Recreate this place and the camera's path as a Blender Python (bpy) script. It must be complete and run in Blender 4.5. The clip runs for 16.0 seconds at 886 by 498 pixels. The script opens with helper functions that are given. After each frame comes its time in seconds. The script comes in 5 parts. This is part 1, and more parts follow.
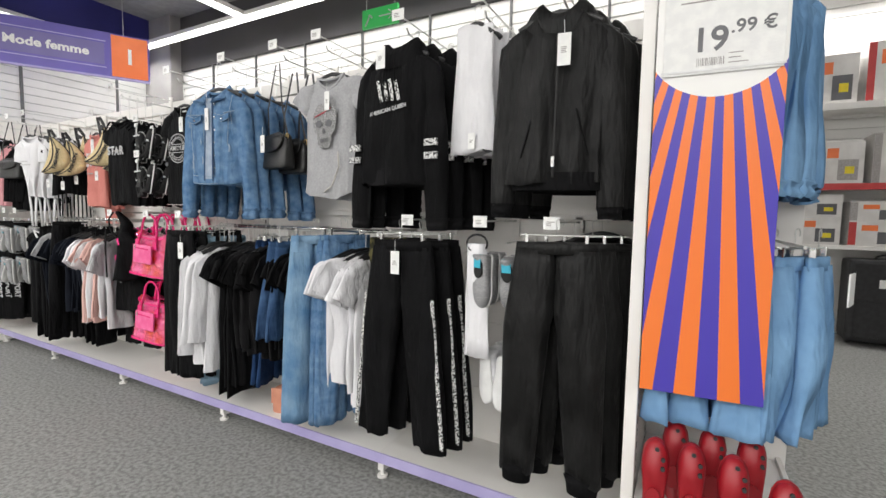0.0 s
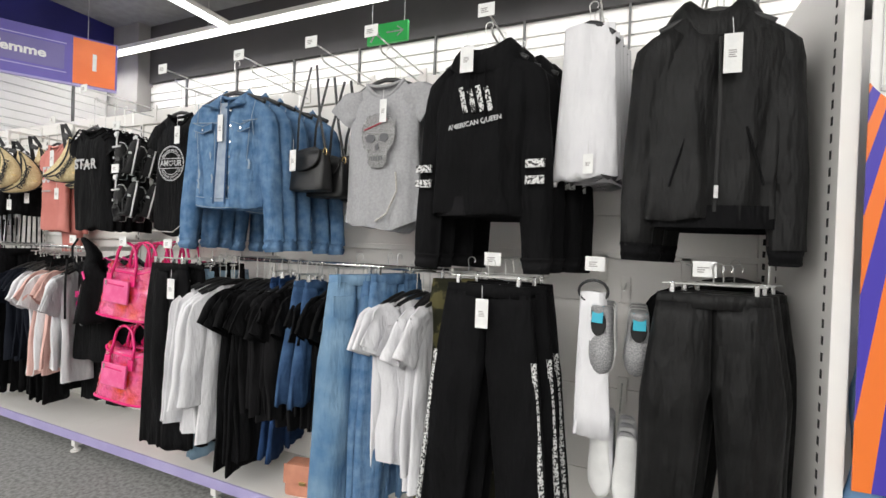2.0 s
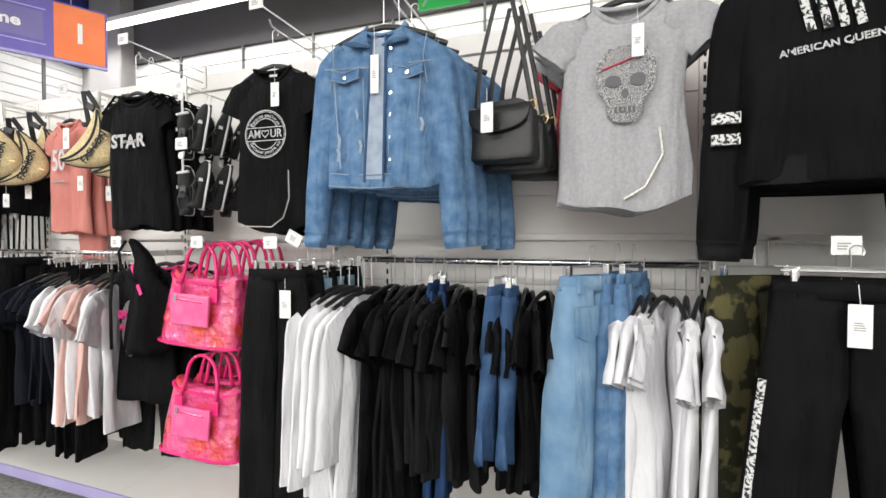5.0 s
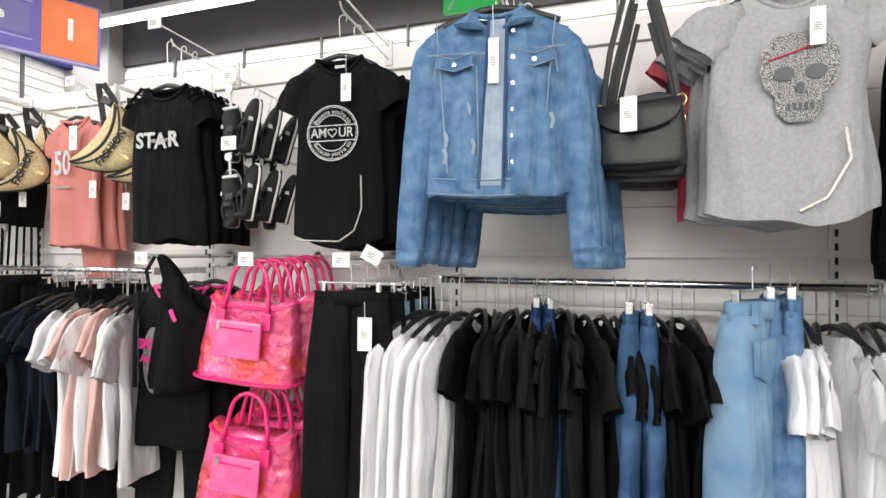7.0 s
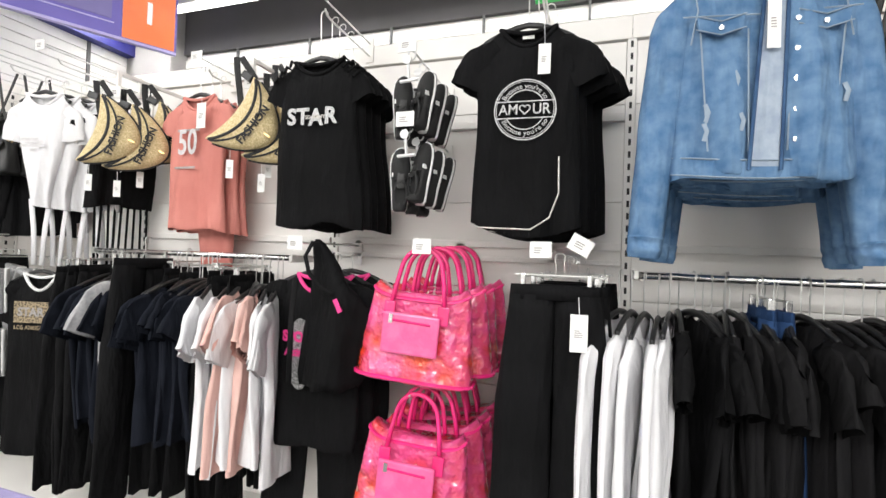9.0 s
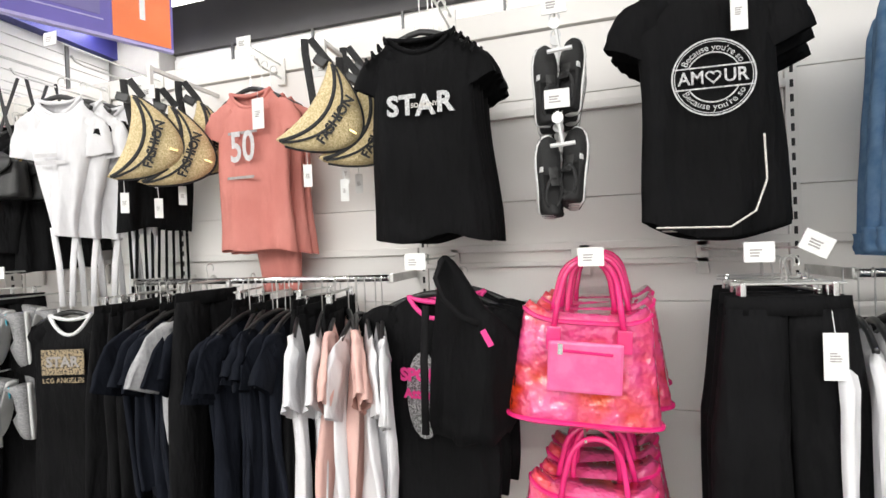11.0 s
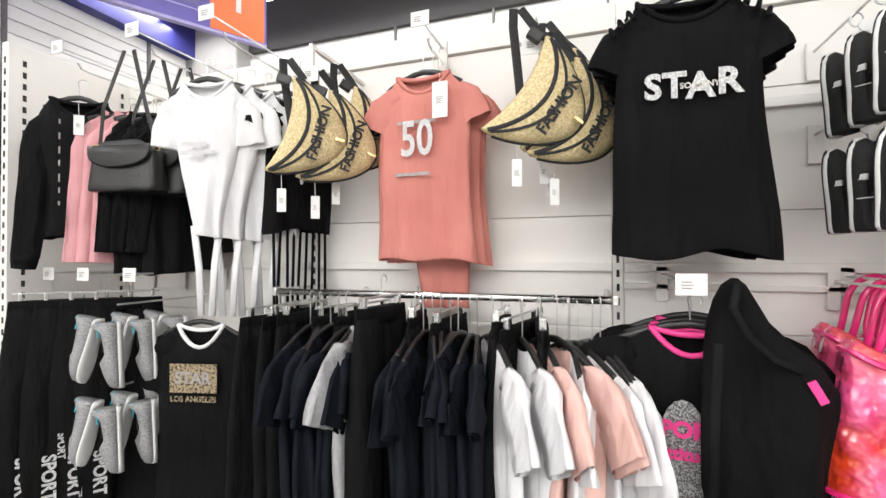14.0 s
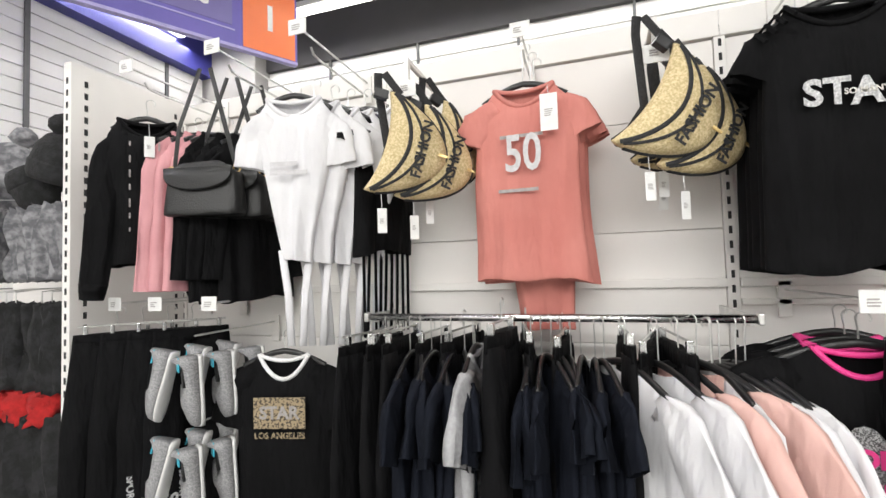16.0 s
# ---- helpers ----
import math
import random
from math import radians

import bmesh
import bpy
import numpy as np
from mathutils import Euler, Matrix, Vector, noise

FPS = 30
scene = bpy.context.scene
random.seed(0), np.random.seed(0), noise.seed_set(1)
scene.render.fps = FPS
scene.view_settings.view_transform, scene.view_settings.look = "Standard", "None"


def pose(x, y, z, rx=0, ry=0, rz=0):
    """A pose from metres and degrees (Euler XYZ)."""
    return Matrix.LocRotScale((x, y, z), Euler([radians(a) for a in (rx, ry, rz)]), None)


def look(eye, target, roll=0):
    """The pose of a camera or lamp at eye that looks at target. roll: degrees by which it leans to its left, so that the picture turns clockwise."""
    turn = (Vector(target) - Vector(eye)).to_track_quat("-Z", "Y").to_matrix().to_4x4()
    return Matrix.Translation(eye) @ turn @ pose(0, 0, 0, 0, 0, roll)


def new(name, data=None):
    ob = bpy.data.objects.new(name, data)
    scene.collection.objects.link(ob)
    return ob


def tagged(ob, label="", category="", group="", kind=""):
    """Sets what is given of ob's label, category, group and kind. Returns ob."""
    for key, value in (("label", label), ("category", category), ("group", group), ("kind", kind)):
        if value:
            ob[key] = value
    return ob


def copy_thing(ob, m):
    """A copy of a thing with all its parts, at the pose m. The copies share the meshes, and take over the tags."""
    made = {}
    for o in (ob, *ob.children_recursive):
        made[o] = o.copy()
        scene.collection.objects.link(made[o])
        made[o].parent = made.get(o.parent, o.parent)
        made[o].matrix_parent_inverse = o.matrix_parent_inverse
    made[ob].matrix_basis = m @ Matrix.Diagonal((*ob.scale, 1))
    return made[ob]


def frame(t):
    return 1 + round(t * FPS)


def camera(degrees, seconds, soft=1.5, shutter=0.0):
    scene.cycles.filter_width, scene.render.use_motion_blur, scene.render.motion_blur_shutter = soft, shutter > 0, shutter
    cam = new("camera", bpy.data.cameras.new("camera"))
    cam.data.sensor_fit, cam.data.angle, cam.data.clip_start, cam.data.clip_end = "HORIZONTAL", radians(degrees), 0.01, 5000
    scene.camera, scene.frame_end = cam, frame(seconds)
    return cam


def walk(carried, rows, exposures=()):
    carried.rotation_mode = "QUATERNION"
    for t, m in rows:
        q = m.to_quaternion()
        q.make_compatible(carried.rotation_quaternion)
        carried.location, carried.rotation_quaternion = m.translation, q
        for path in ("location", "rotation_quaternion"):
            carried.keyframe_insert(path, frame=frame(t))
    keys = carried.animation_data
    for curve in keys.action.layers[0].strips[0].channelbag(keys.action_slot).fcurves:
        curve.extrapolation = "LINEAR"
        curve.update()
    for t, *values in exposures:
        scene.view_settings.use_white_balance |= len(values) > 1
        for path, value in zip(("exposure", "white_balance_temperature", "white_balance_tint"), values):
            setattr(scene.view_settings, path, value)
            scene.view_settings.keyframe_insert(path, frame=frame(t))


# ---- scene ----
cam = camera(89.6, 16.0)
PATH = [
    (0, (0.219, 0.182, 1.483), (-0.729, 1.937, 1.333), 1.0),
    (0.5, (0.048, 0.194, 1.504), (-0.753, 2.025, 1.426), 0.5),
    (1, (-0.098, 0.216, 1.502), (-0.932, 2.031, 1.409), 1.0),
    (1.5, (-0.286, 0.302, 1.492), (-1.034, 2.157, 1.47), 2.1),
    (2, (-0.47, 0.341, 1.51), (-1.259, 2.179, 1.488), 2.0),
    (2.5, (-0.682, 0.334, 1.492), (-1.354, 2.217, 1.49), 2.0),
    (3, (-0.874, 0.31, 1.498), (-1.457, 2.223, 1.485), 1.2),
    (3.5, (-1.041, 0.368, 1.491), (-1.673, 2.265, 1.442), 1.2),
    (4, (-1.227, 0.474, 1.506), (-1.904, 2.355, 1.462), 1.1),
    (4.2, (-1.314, 0.502, 1.499), (-2.024, 2.371, 1.44), 1.1),
    (6.3, (-1.957, 0.563, 1.456), (-2.488, 2.491, 1.504), -1.4),
    (6.5, (-2.001, 0.592, 1.466), (-2.535, 2.519, 1.525), -1.1),
    (7, (-2.119, 0.642, 1.482), (-2.677, 2.562, 1.503), 0.3),
    (7.5, (-2.275, 0.631, 1.463), (-2.747, 2.574, 1.533), 2.0),
    (8, (-2.448, 0.587, 1.485), (-2.93, 2.527, 1.537), 1.2),
    (8.5, (-2.606, 0.566, 1.478), (-3.125, 2.497, 1.476), 1.6),
    (9, (-2.762, 0.616, 1.431), (-3.375, 2.52, 1.458), 2.0),
    (9.2, (-2.868, 0.652, 1.456), (-3.489, 2.553, 1.469), 0.1),
    (11.3, (-3.404, 0.761, 1.512), (-3.945, 2.686, 1.493), -2.1),
    (11.5, (-3.439, 0.748, 1.519), (-3.974, 2.675, 1.492), -1.7),
    (12, (-3.534, 0.785, 1.516), (-4.097, 2.704, 1.483), -1.5),
    (12.5, (-3.667, 0.84, 1.522), (-4.328, 2.728, 1.506), -2.5),
    (13, (-3.78, 0.885, 1.526), (-4.518, 2.744, 1.518), -2.3),
    (13.5, (-3.883, 0.896, 1.524), (-4.637, 2.748, 1.521), -0.9),
    (14, (-4.022, 0.857, 1.53), (-4.672, 2.749, 1.557), -0.2),
    (14.5, (-4.143, 0.806, 1.541), (-4.761, 2.708, 1.569), -1.1),
    (15, (-4.229, 0.781, 1.542), (-4.847, 2.683, 1.568), 0.2),
    (15.5, (-4.32, 0.79, 1.541), (-4.956, 2.684, 1.623), 0.3),
    (16, (-4.411, 0.814, 1.558), (-5.03, 2.714, 1.648), -1.7),
]
walk(cam, [(t, look(eye, target, roll)) for t, eye, target, roll in PATH],
     [(0, -0.28), (3.0, -0.27), (4.0, -0.13), (7, 0.04), (9, 0.08), (12.0, 0.0), (14, 0.04), (15, 0.0), (16, -0.1)])

# ---- light ----
# The first two powers are raised as frontal fill from behind the camera.
LAMP_POWERS = [860.0, 640.0, 110.0, 15.0, 150.0, 260.0]
FAR_SPLIT, LAMP_CROSS = 4.05, (-5.6, -8.72)
SIGN_AT, SIGN_TURN, EXIT_AT = (-6.68, 3.96, 3.32), 60.0, (-3.0, 4.5, 3.76)
world = bpy.data.worlds.new("world")
scene.world = world
world.use_nodes = True
world.node_tree.nodes["Background"].inputs[0].default_value = (0.9, 0.95, 1.0, 1)
world.node_tree.nodes["Background"].inputs[1].default_value = 0.3
# The first four rows are added out of view to light the racks.
LAMP_ROWS = [-6.0, -3.4, -1.2, 0.9, 4.72, 7.4]
for ly, power in zip(LAMP_ROWS, LAMP_POWERS):
    lamp = bpy.data.lights.new("strip_light", "AREA")
    lamp.shape, lamp.size, lamp.size_y = "RECTANGLE", 15.0, 0.12
    lamp.energy, lamp.color = power, (1.0, 0.985, 0.96)
    new("strip_light", lamp).matrix_world = pose(-3.0, ly, 4.22)
for lx, power in zip(LAMP_CROSS, (40.0, 110.0)):
    lamp = bpy.data.lights.new("strip_light", "AREA")
    lamp.shape, lamp.size, lamp.size_y = "RECTANGLE", 0.12, 4.4
    lamp.energy, lamp.color = power, (1.0, 0.985, 0.96)
    new("strip_light", lamp).matrix_world = pose(lx, 2.4, 4.25)


# ---- materials ----
def material(name, color, rough=0.8, metal=0.0, color2=None, scale=8.0, bump=0.2, bump_scale=120.0, sheen=0.0,
             spec=0.5, bump_dist=0.004, trans=0.0, mix_pos=(0.4, 0.62), wrinkle=0.0, coat=0.0, alpha=1.0):
    m = bpy.data.materials.new(name)
    m.use_nodes = True
    nt = m.node_tree
    b = nt.nodes["Principled BSDF"]
    b.inputs["Roughness"].default_value = rough
    b.inputs["Metallic"].default_value = metal
    b.inputs["Specular IOR Level"].default_value = spec
    b.inputs["Sheen Weight"].default_value = sheen
    b.inputs["Transmission Weight"].default_value = trans
    b.inputs["Coat Weight"].default_value = coat
    b.inputs["Alpha"].default_value = alpha
    co = nt.nodes.new("ShaderNodeTexCoord")
    n1 = nt.nodes.new("ShaderNodeTexNoise")
    n1.inputs["Scale"].default_value, n1.inputs["Detail"].default_value = scale, 5
    nt.links.new(co.outputs["Object"], n1.inputs["Vector"])
    ramp = nt.nodes.new("ShaderNodeValToRGB")
    if color2 is None:
        color2 = tuple(min(1, c * 0.86) for c in color)
    ramp.color_ramp.elements[0].position, ramp.color_ramp.elements[1].position = mix_pos
    ramp.color_ramp.elements[0].color, ramp.color_ramp.elements[1].color = (*color2, 1), (*color, 1)
    nt.links.new(n1.outputs["Fac"], ramp.inputs[0])
    nt.links.new(ramp.outputs[0], b.inputs["Base Color"])
    n2 = nt.nodes.new("ShaderNodeTexNoise")
    n2.inputs["Scale"].default_value, n2.inputs["Detail"].default_value = bump_scale, 3
    nt.links.new(co.outputs["Object"], n2.inputs["Vector"])
    bp = nt.nodes.new("ShaderNodeBump")
    bp.inputs["Strength"].default_value, bp.inputs["Distance"].default_value = bump, bump_dist
    nt.links.new(n2.outputs["Fac"], bp.inputs["Height"])
    if wrinkle:
        mp = nt.nodes.new("ShaderNodeMapping")
        mp.inputs["Scale"].default_value = (14, 6, 4)
        nt.links.new(co.outputs["Object"], mp.inputs["Vector"])
        n3 = nt.nodes.new("ShaderNodeTexNoise")
        n3.inputs["Scale"].default_value, n3.inputs["Detail"].default_value = 1.0, 3
        nt.links.new(mp.outputs[0], n3.inputs["Vector"])
        b2 = nt.nodes.new("ShaderNodeBump")
        b2.inputs["Strength"].default_value, b2.inputs["Distance"].default_value = wrinkle, 0.05
        nt.links.new(n3.outputs["Fac"], b2.inputs["Height"])
        nt.links.new(bp.outputs[0], b2.inputs["Normal"])
        bp = b2
    nt.links.new(bp.outputs[0], b.inputs["Normal"])
    if coat:
        nt.links.new(bp.outputs[0], b.inputs["Coat Normal"])
    return m


def cloth(name, color, color2=None, scale=5.0, wrinkle=0.5, rough=0.9, bump_scale=500.0, mix_pos=(0.35, 0.65)):
    return material(name, color, rough, 0, color2, scale, 0.25, bump_scale, 0.0, 0.12, wrinkle=wrinkle, mix_pos=mix_pos)


def emissive(name, color, strength):
    m = bpy.data.materials.new(name)
    m.use_nodes = True
    b = m.node_tree.nodes["Principled BSDF"]
    b.inputs["Base Color"].default_value = (*color, 1)
    b.inputs["Emission Color"].default_value = (*color, 1)
    b.inputs["Emission Strength"].default_value = strength
    return m


BLACK = cloth("black_jersey", (0.0055, 0.0055, 0.0062), (0.003, 0.003, 0.0034), rough=0.8, wrinkle=0.7)
CHAR = cloth("charcoal_jersey", (0.012, 0.0115, 0.0125), (0.007, 0.007, 0.0075))
NAVY = cloth("navy_jersey", (0.010, 0.012, 0.019), (0.006, 0.0075, 0.012))
VELOUR = material("black_velour", (0.012, 0.012, 0.012), 0.5, 0, (0.004, 0.004, 0.004), 6, 0.3, 300, 0.03, 0.2, wrinkle=0.7)
WHITE = cloth("white_cotton", (0.76, 0.755, 0.77), (0.70, 0.695, 0.715))
GREY = cloth("grey_jersey", (0.40, 0.40, 0.41), (0.34, 0.34, 0.35), scale=90)
PINK = cloth("pale_pink_cotton", (0.76, 0.50, 0.45), (0.70, 0.44, 0.39))
ROSE = cloth("dusty_pink_jersey", (0.66, 0.34, 0.36), (0.58, 0.28, 0.30))
CORAL = cloth("coral_jersey", (0.62, 0.245, 0.21), (0.55, 0.20, 0.17))
DENIM = cloth("washed_denim", (0.17, 0.28, 0.43), (0.065, 0.145, 0.275), 22, 0.9, 0.85, 900, (0.3, 0.75))
DENIM_MID = cloth("mid_blue_denim", (0.055, 0.11, 0.21), (0.03, 0.065, 0.14), 16, 0.6, 0.85, 800)
DENIM_PALE = cloth("pale_denim_reverse", (0.36, 0.42, 0.50), (0.28, 0.34, 0.43), 30, 0.6, 0.9, 900)
DENIM_DARK = cloth("dark_denim", (0.025, 0.06, 0.15), (0.012, 0.03, 0.08), 7, 0.5, 0.85, 700)
JEANS = cloth("faded_jeans", (0.24, 0.365, 0.49), (0.08, 0.18, 0.32), 5.5, 0.7, 0.85, 800, (0.34, 0.72))
JEANS_LIGHT = cloth("light_jeans", (0.32, 0.45, 0.56), (0.22, 0.34, 0.45), 4, 0.5)
CHAMBRAY = cloth("pale_chambray", (0.21, 0.38, 0.60), (0.13, 0.26, 0.45), 5, 0.8)
CAMO = cloth("camouflage_cloth", (0.10, 0.09, 0.04), (0.025, 0.025, 0.015), 14, 0.4, mix_pos=(0.47, 0.53))
STITCH = cloth("pale_stitching", (0.30, 0.37, 0.45))
SEQUIN = material("silver_rhinestones", (0.48, 0.48, 0.48), 0.35, 0.3, (0.09, 0.09, 0.09), 330, 0.8, 300, mix_pos=(0.47, 0.56))
LEOPARD = material("snow_leopard_trim", (0.66, 0.66, 0.65), 0.8, 0, (0.02, 0.02, 0.02), 110, 0.1, 200, mix_pos=(0.46, 0.5))
GOLDPRINT = material("gold_leopard_print", (0.36, 0.28, 0.17), 0.5, 0.2, (0.05, 0.04, 0.03), 110, 0.4, 200, mix_pos=(0.44, 0.5))
PRINT = material("white_print", (0.68, 0.68, 0.68), 0.6, 0, (0.36, 0.36, 0.37), 160)
PALEPRINT = material("pale_print", (0.60, 0.59, 0.60), 0.6, 0, (0.52, 0.51, 0.52), 60)
GREYPRINT = material("grey_print", (0.38, 0.36, 0.35), 0.6, 0, (0.3, 0.28, 0.27), 60)
SILVER = material("silver_print", (0.62, 0.60, 0.55), 0.4, 0.3, (0.45, 0.43, 0.40), 120)
REDPRINT = material("red_print", (0.55, 0.05, 0.08), 0.6)
HOTPINK = material("hot_pink_print", (0.85, 0.05, 0.28), 0.5)
PANEL = material("shelving_panel", (0.82, 0.80, 0.77), 0.5, 0, (0.80, 0.775, 0.745), 1.2, 0.05, 300)
STEEL_W = material("white_painted_steel", (0.82, 0.80, 0.77), 0.4, 0, (0.77, 0.75, 0.72), 2, 0.05, 200)
SLOT = material("slot_dark", (0.03, 0.03, 0.03), 0.9)
LILAC = material("lilac_strip", (0.42, 0.38, 0.62), 0.4, 0, (0.36, 0.32, 0.56), 4)
CHROME = material("chrome", (0.75, 0.75, 0.75), 0.2, 1.0, (0.62, 0.62, 0.62), 20, 0.03, 100)
HOOKMETAL = material("zinc_wire", (0.72, 0.72, 0.70), 0.32, 0.8, (0.6, 0.6, 0.58), 20, 0.03, 100)
HANGER = material("black_plastic", (0.02, 0.02, 0.022), 0.35, 0, (0.012, 0.012, 0.012), 20, 0.05, 100)
CLEAR = material("white_plastic", (0.78, 0.78, 0.78), 0.35)
CARD = material("white_card", (0.82, 0.82, 0.80), 0.6, 0, (0.76, 0.76, 0.75), 30)
INK = material("grey_ink", (0.12, 0.12, 0.13), 0.7)
PRICEINK = material("price_ink", (0.16, 0.16, 0.17), 0.6)
LEATHER = material("black_leather", (0.010, 0.010, 0.010), 0.42, 0, (0.01, 0.01, 0.01), 12, 0.35, 160)
PEACH = material("peach_leather", (0.62, 0.28, 0.18), 0.45, 0, (0.54, 0.23, 0.15), 12, 0.2, 160)
GOLD = material("gold_metal", (0.75, 0.55, 0.25), 0.3, 1.0)
FUCHSIA = material("fuchsia_vinyl", (0.85, 0.03, 0.22), 0.22, 0, (0.72, 0.02, 0.16), 10, 0.2, 60, coat=0.6)
PINKCLEAR = material("pink_clear_vinyl", (0.90, 0.10, 0.31), 0.07, 0, (0.80, 0.06, 0.02), 5.5, 1.0, 11, bump_dist=0.055, trans=0.2, coat=1.0, mix_pos=(0.38, 0.56))
PINKPOCKET = material("pink_pocket", (0.86, 0.15, 0.36), 0.25, 0, (0.80, 0.10, 0.29), 14, 0.5, 30, coat=0.5)
STRAW = material("woven_straw", (0.76, 0.63, 0.38), 0.8, 0, (0.54, 0.42, 0.21), 150, 1.0, 170)
WEB = material("black_webbing", (0.025, 0.025, 0.027), 0.75, 0, (0.015, 0.015, 0.015), 150, 0.6, 300)
SOLE = material("white_rubber", (0.74, 0.74, 0.73), 0.6)
GLITTER = material("grey_glitter_knit", (0.42, 0.42, 0.42), 0.6, 0.2, (0.22, 0.22, 0.23), 240, 0.6, 300)
SHOEBLACK = material("black_mesh", (0.009, 0.009, 0.010), 0.7, 0, (0.01, 0.01, 0.01), 200, 0.6, 300)
TEAL = material("teal_card", (0.05, 0.45, 0.60), 0.5)
CLOG = material("red_rubber", (0.30, 0.006, 0.014), 0.42, 0, (0.28, 0.006, 0.012), 8, 0.15, 80)
KNIT = material("grey_cable_knit", (0.30, 0.30, 0.31), 0.95, 0, (0.12, 0.12, 0.13), 30, 1.0, 60)
WOOL = material("black_wool", (0.02, 0.02, 0.022), 0.95, 0, (0.01, 0.01, 0.01), 30, 1.0, 90)
REDWOOL = material("red_knit", (0.45, 0.015, 0.015), 0.95, 0, (0.3, 0.01, 0.01), 30, 1.0, 90)
CARPET = material("grey_carpet", (0.30, 0.30, 0.29), 0.95, 0, (0.17, 0.17, 0.165), 42, 0.8, 130, mix_pos=(0.36, 0.62))
CEIL = material("ceiling_grey", (0.38, 0.38, 0.38), 0.9)
DARKWALL = material("dark_grey_wall", (0.075, 0.072, 0.075), 0.85, 0, (0.065, 0.063, 0.065), 1.5, 0.1, 60)
COLUMN = material("concrete_grey", (0.36, 0.35, 0.34), 0.85, 0, (0.31, 0.30, 0.29), 2, 0.2, 40)
SLAT = material("slatwall_white", (0.84, 0.83, 0.81), 0.5, 0, (0.79, 0.78, 0.76), 1.5, 0.05, 100)
GROOVE = material("slat_groove", (0.14, 0.14, 0.14), 0.7)
NAVYBAND = material("blue_fascia", (0.030, 0.030, 0.20), 0.5, 0, (0.026, 0.026, 0.17), 1.5)
SIGNBLUE = material("sign_violet", (0.13, 0.10, 0.42), 0.4, 0, (0.115, 0.09, 0.38), 3)
SIGNGREY = material("sign_name_panel", (0.17, 0.14, 0.36), 0.45, 0, (0.15, 0.125, 0.33), 3)
SIGNEDGE = material("sign_pale_violet", (0.42, 0.38, 0.68), 0.4)
ORANGE = material("sign_orange", (0.86, 0.20, 0.05), 0.4, 0, (0.80, 0.17, 0.04), 3)
LAMPMAT = emissive("lamp_diffuser", (1.0, 0.98, 0.95), 6.0)
EXITGREEN = emissive("exit_green", (0.02, 0.30, 0.06), 0.6)
BOXWHITE = material("white_carton", (0.72, 0.70, 0.68), 0.5, 0, (0.62, 0.60, 0.58), 5)
BOXRED = material("red_carton", (0.55, 0.05, 0.05), 0.5)
YELLOW = material("yellow_sticker", (0.80, 0.65, 0.02), 0.5)
SUITCASE = material("suitcase_fabric", (0.02, 0.02, 0.022), 0.7, 0, (0.012, 0.012, 0.013), 20, 0.3, 200)


def poster_material():
    """Radial orange and violet stripes round a white disc, as printed on the board."""
    m = bpy.data.materials.new("striped_poster")
    m.use_nodes = True
    nt = m.node_tree
    b = nt.nodes["Principled BSDF"]
    b.inputs["Roughness"].default_value = 0.35
    co = nt.nodes.new("ShaderNodeTexCoord")
    sep = nt.nodes.new("ShaderNodeSeparateXYZ")
    nt.links.new(co.outputs["Object"], sep.inputs[0])

    def op(kind, a, c=None):
        n = nt.nodes.new("ShaderNodeMath")
        n.operation = kind
        for i, v in enumerate((a, c)):
            if v is None:
                continue
            if isinstance(v, (int, float)):
                n.inputs[i].default_value = v
            else:
                nt.links.new(v, n.inputs[i])
        return n.outputs[0]
    ang = op("ARCTAN2", sep.outputs["X"], op("SUBTRACT", 0.388, sep.outputs["Z"]))
    stripe = op("GREATER_THAN", op("FRACT", op("ADD", op("MULTIPLY", ang, 12.25), 0.583)), 0.5)
    r = op("SQRT", op("ADD", op("POWER", sep.outputs["X"], 2.0), op("POWER", sep.outputs["Z"], 2.0)))
    disc = op("LESS_THAN", r, 0.225)
    mix = nt.nodes.new("ShaderNodeMix")
    mix.data_type = "RGBA"
    mix.inputs["A"].default_value, mix.inputs["B"].default_value = (0.84, 0.19, 0.03, 1), (0.065, 0.045, 0.40, 1)
    nt.links.new(stripe, mix.inputs["Factor"])
    mix2 = nt.nodes.new("ShaderNodeMix")
    mix2.data_type = "RGBA"
    mix2.inputs["B"].default_value = (0.80, 0.79, 0.77, 1)
    nt.links.new(disc, mix2.inputs["Factor"])
    nt.links.new(mix.outputs["Result"], mix2.inputs["A"])
    nt.links.new(mix2.outputs["Result"], b.inputs["Base Color"])
    return m


POSTER = poster_material()


# ---- building helpers ----
def link(name, bm, mat, parent=None, label="", smooth=False):
    me = bpy.data.meshes.new(name)
    bm.normal_update()
    bm.to_mesh(me)
    bm.free()
    me.materials.append(mat)
    if smooth:
        for p in me.polygons:
            p.use_smooth = True
    ob = new(name, me)
    if parent:
        ob.parent = parent
    if label:
        tagged(ob, label)
    return ob


def part(name, bm, mat, parent, label="", smooth=False):
    return link(name, bm, mat, parent, label, smooth)


def thing(name, label, category, group="", m=None):
    ob = tagged(new(name), label, category, group)
    ob.empty_display_size = 0.05
    if m:
        ob.matrix_basis = m
    return ob


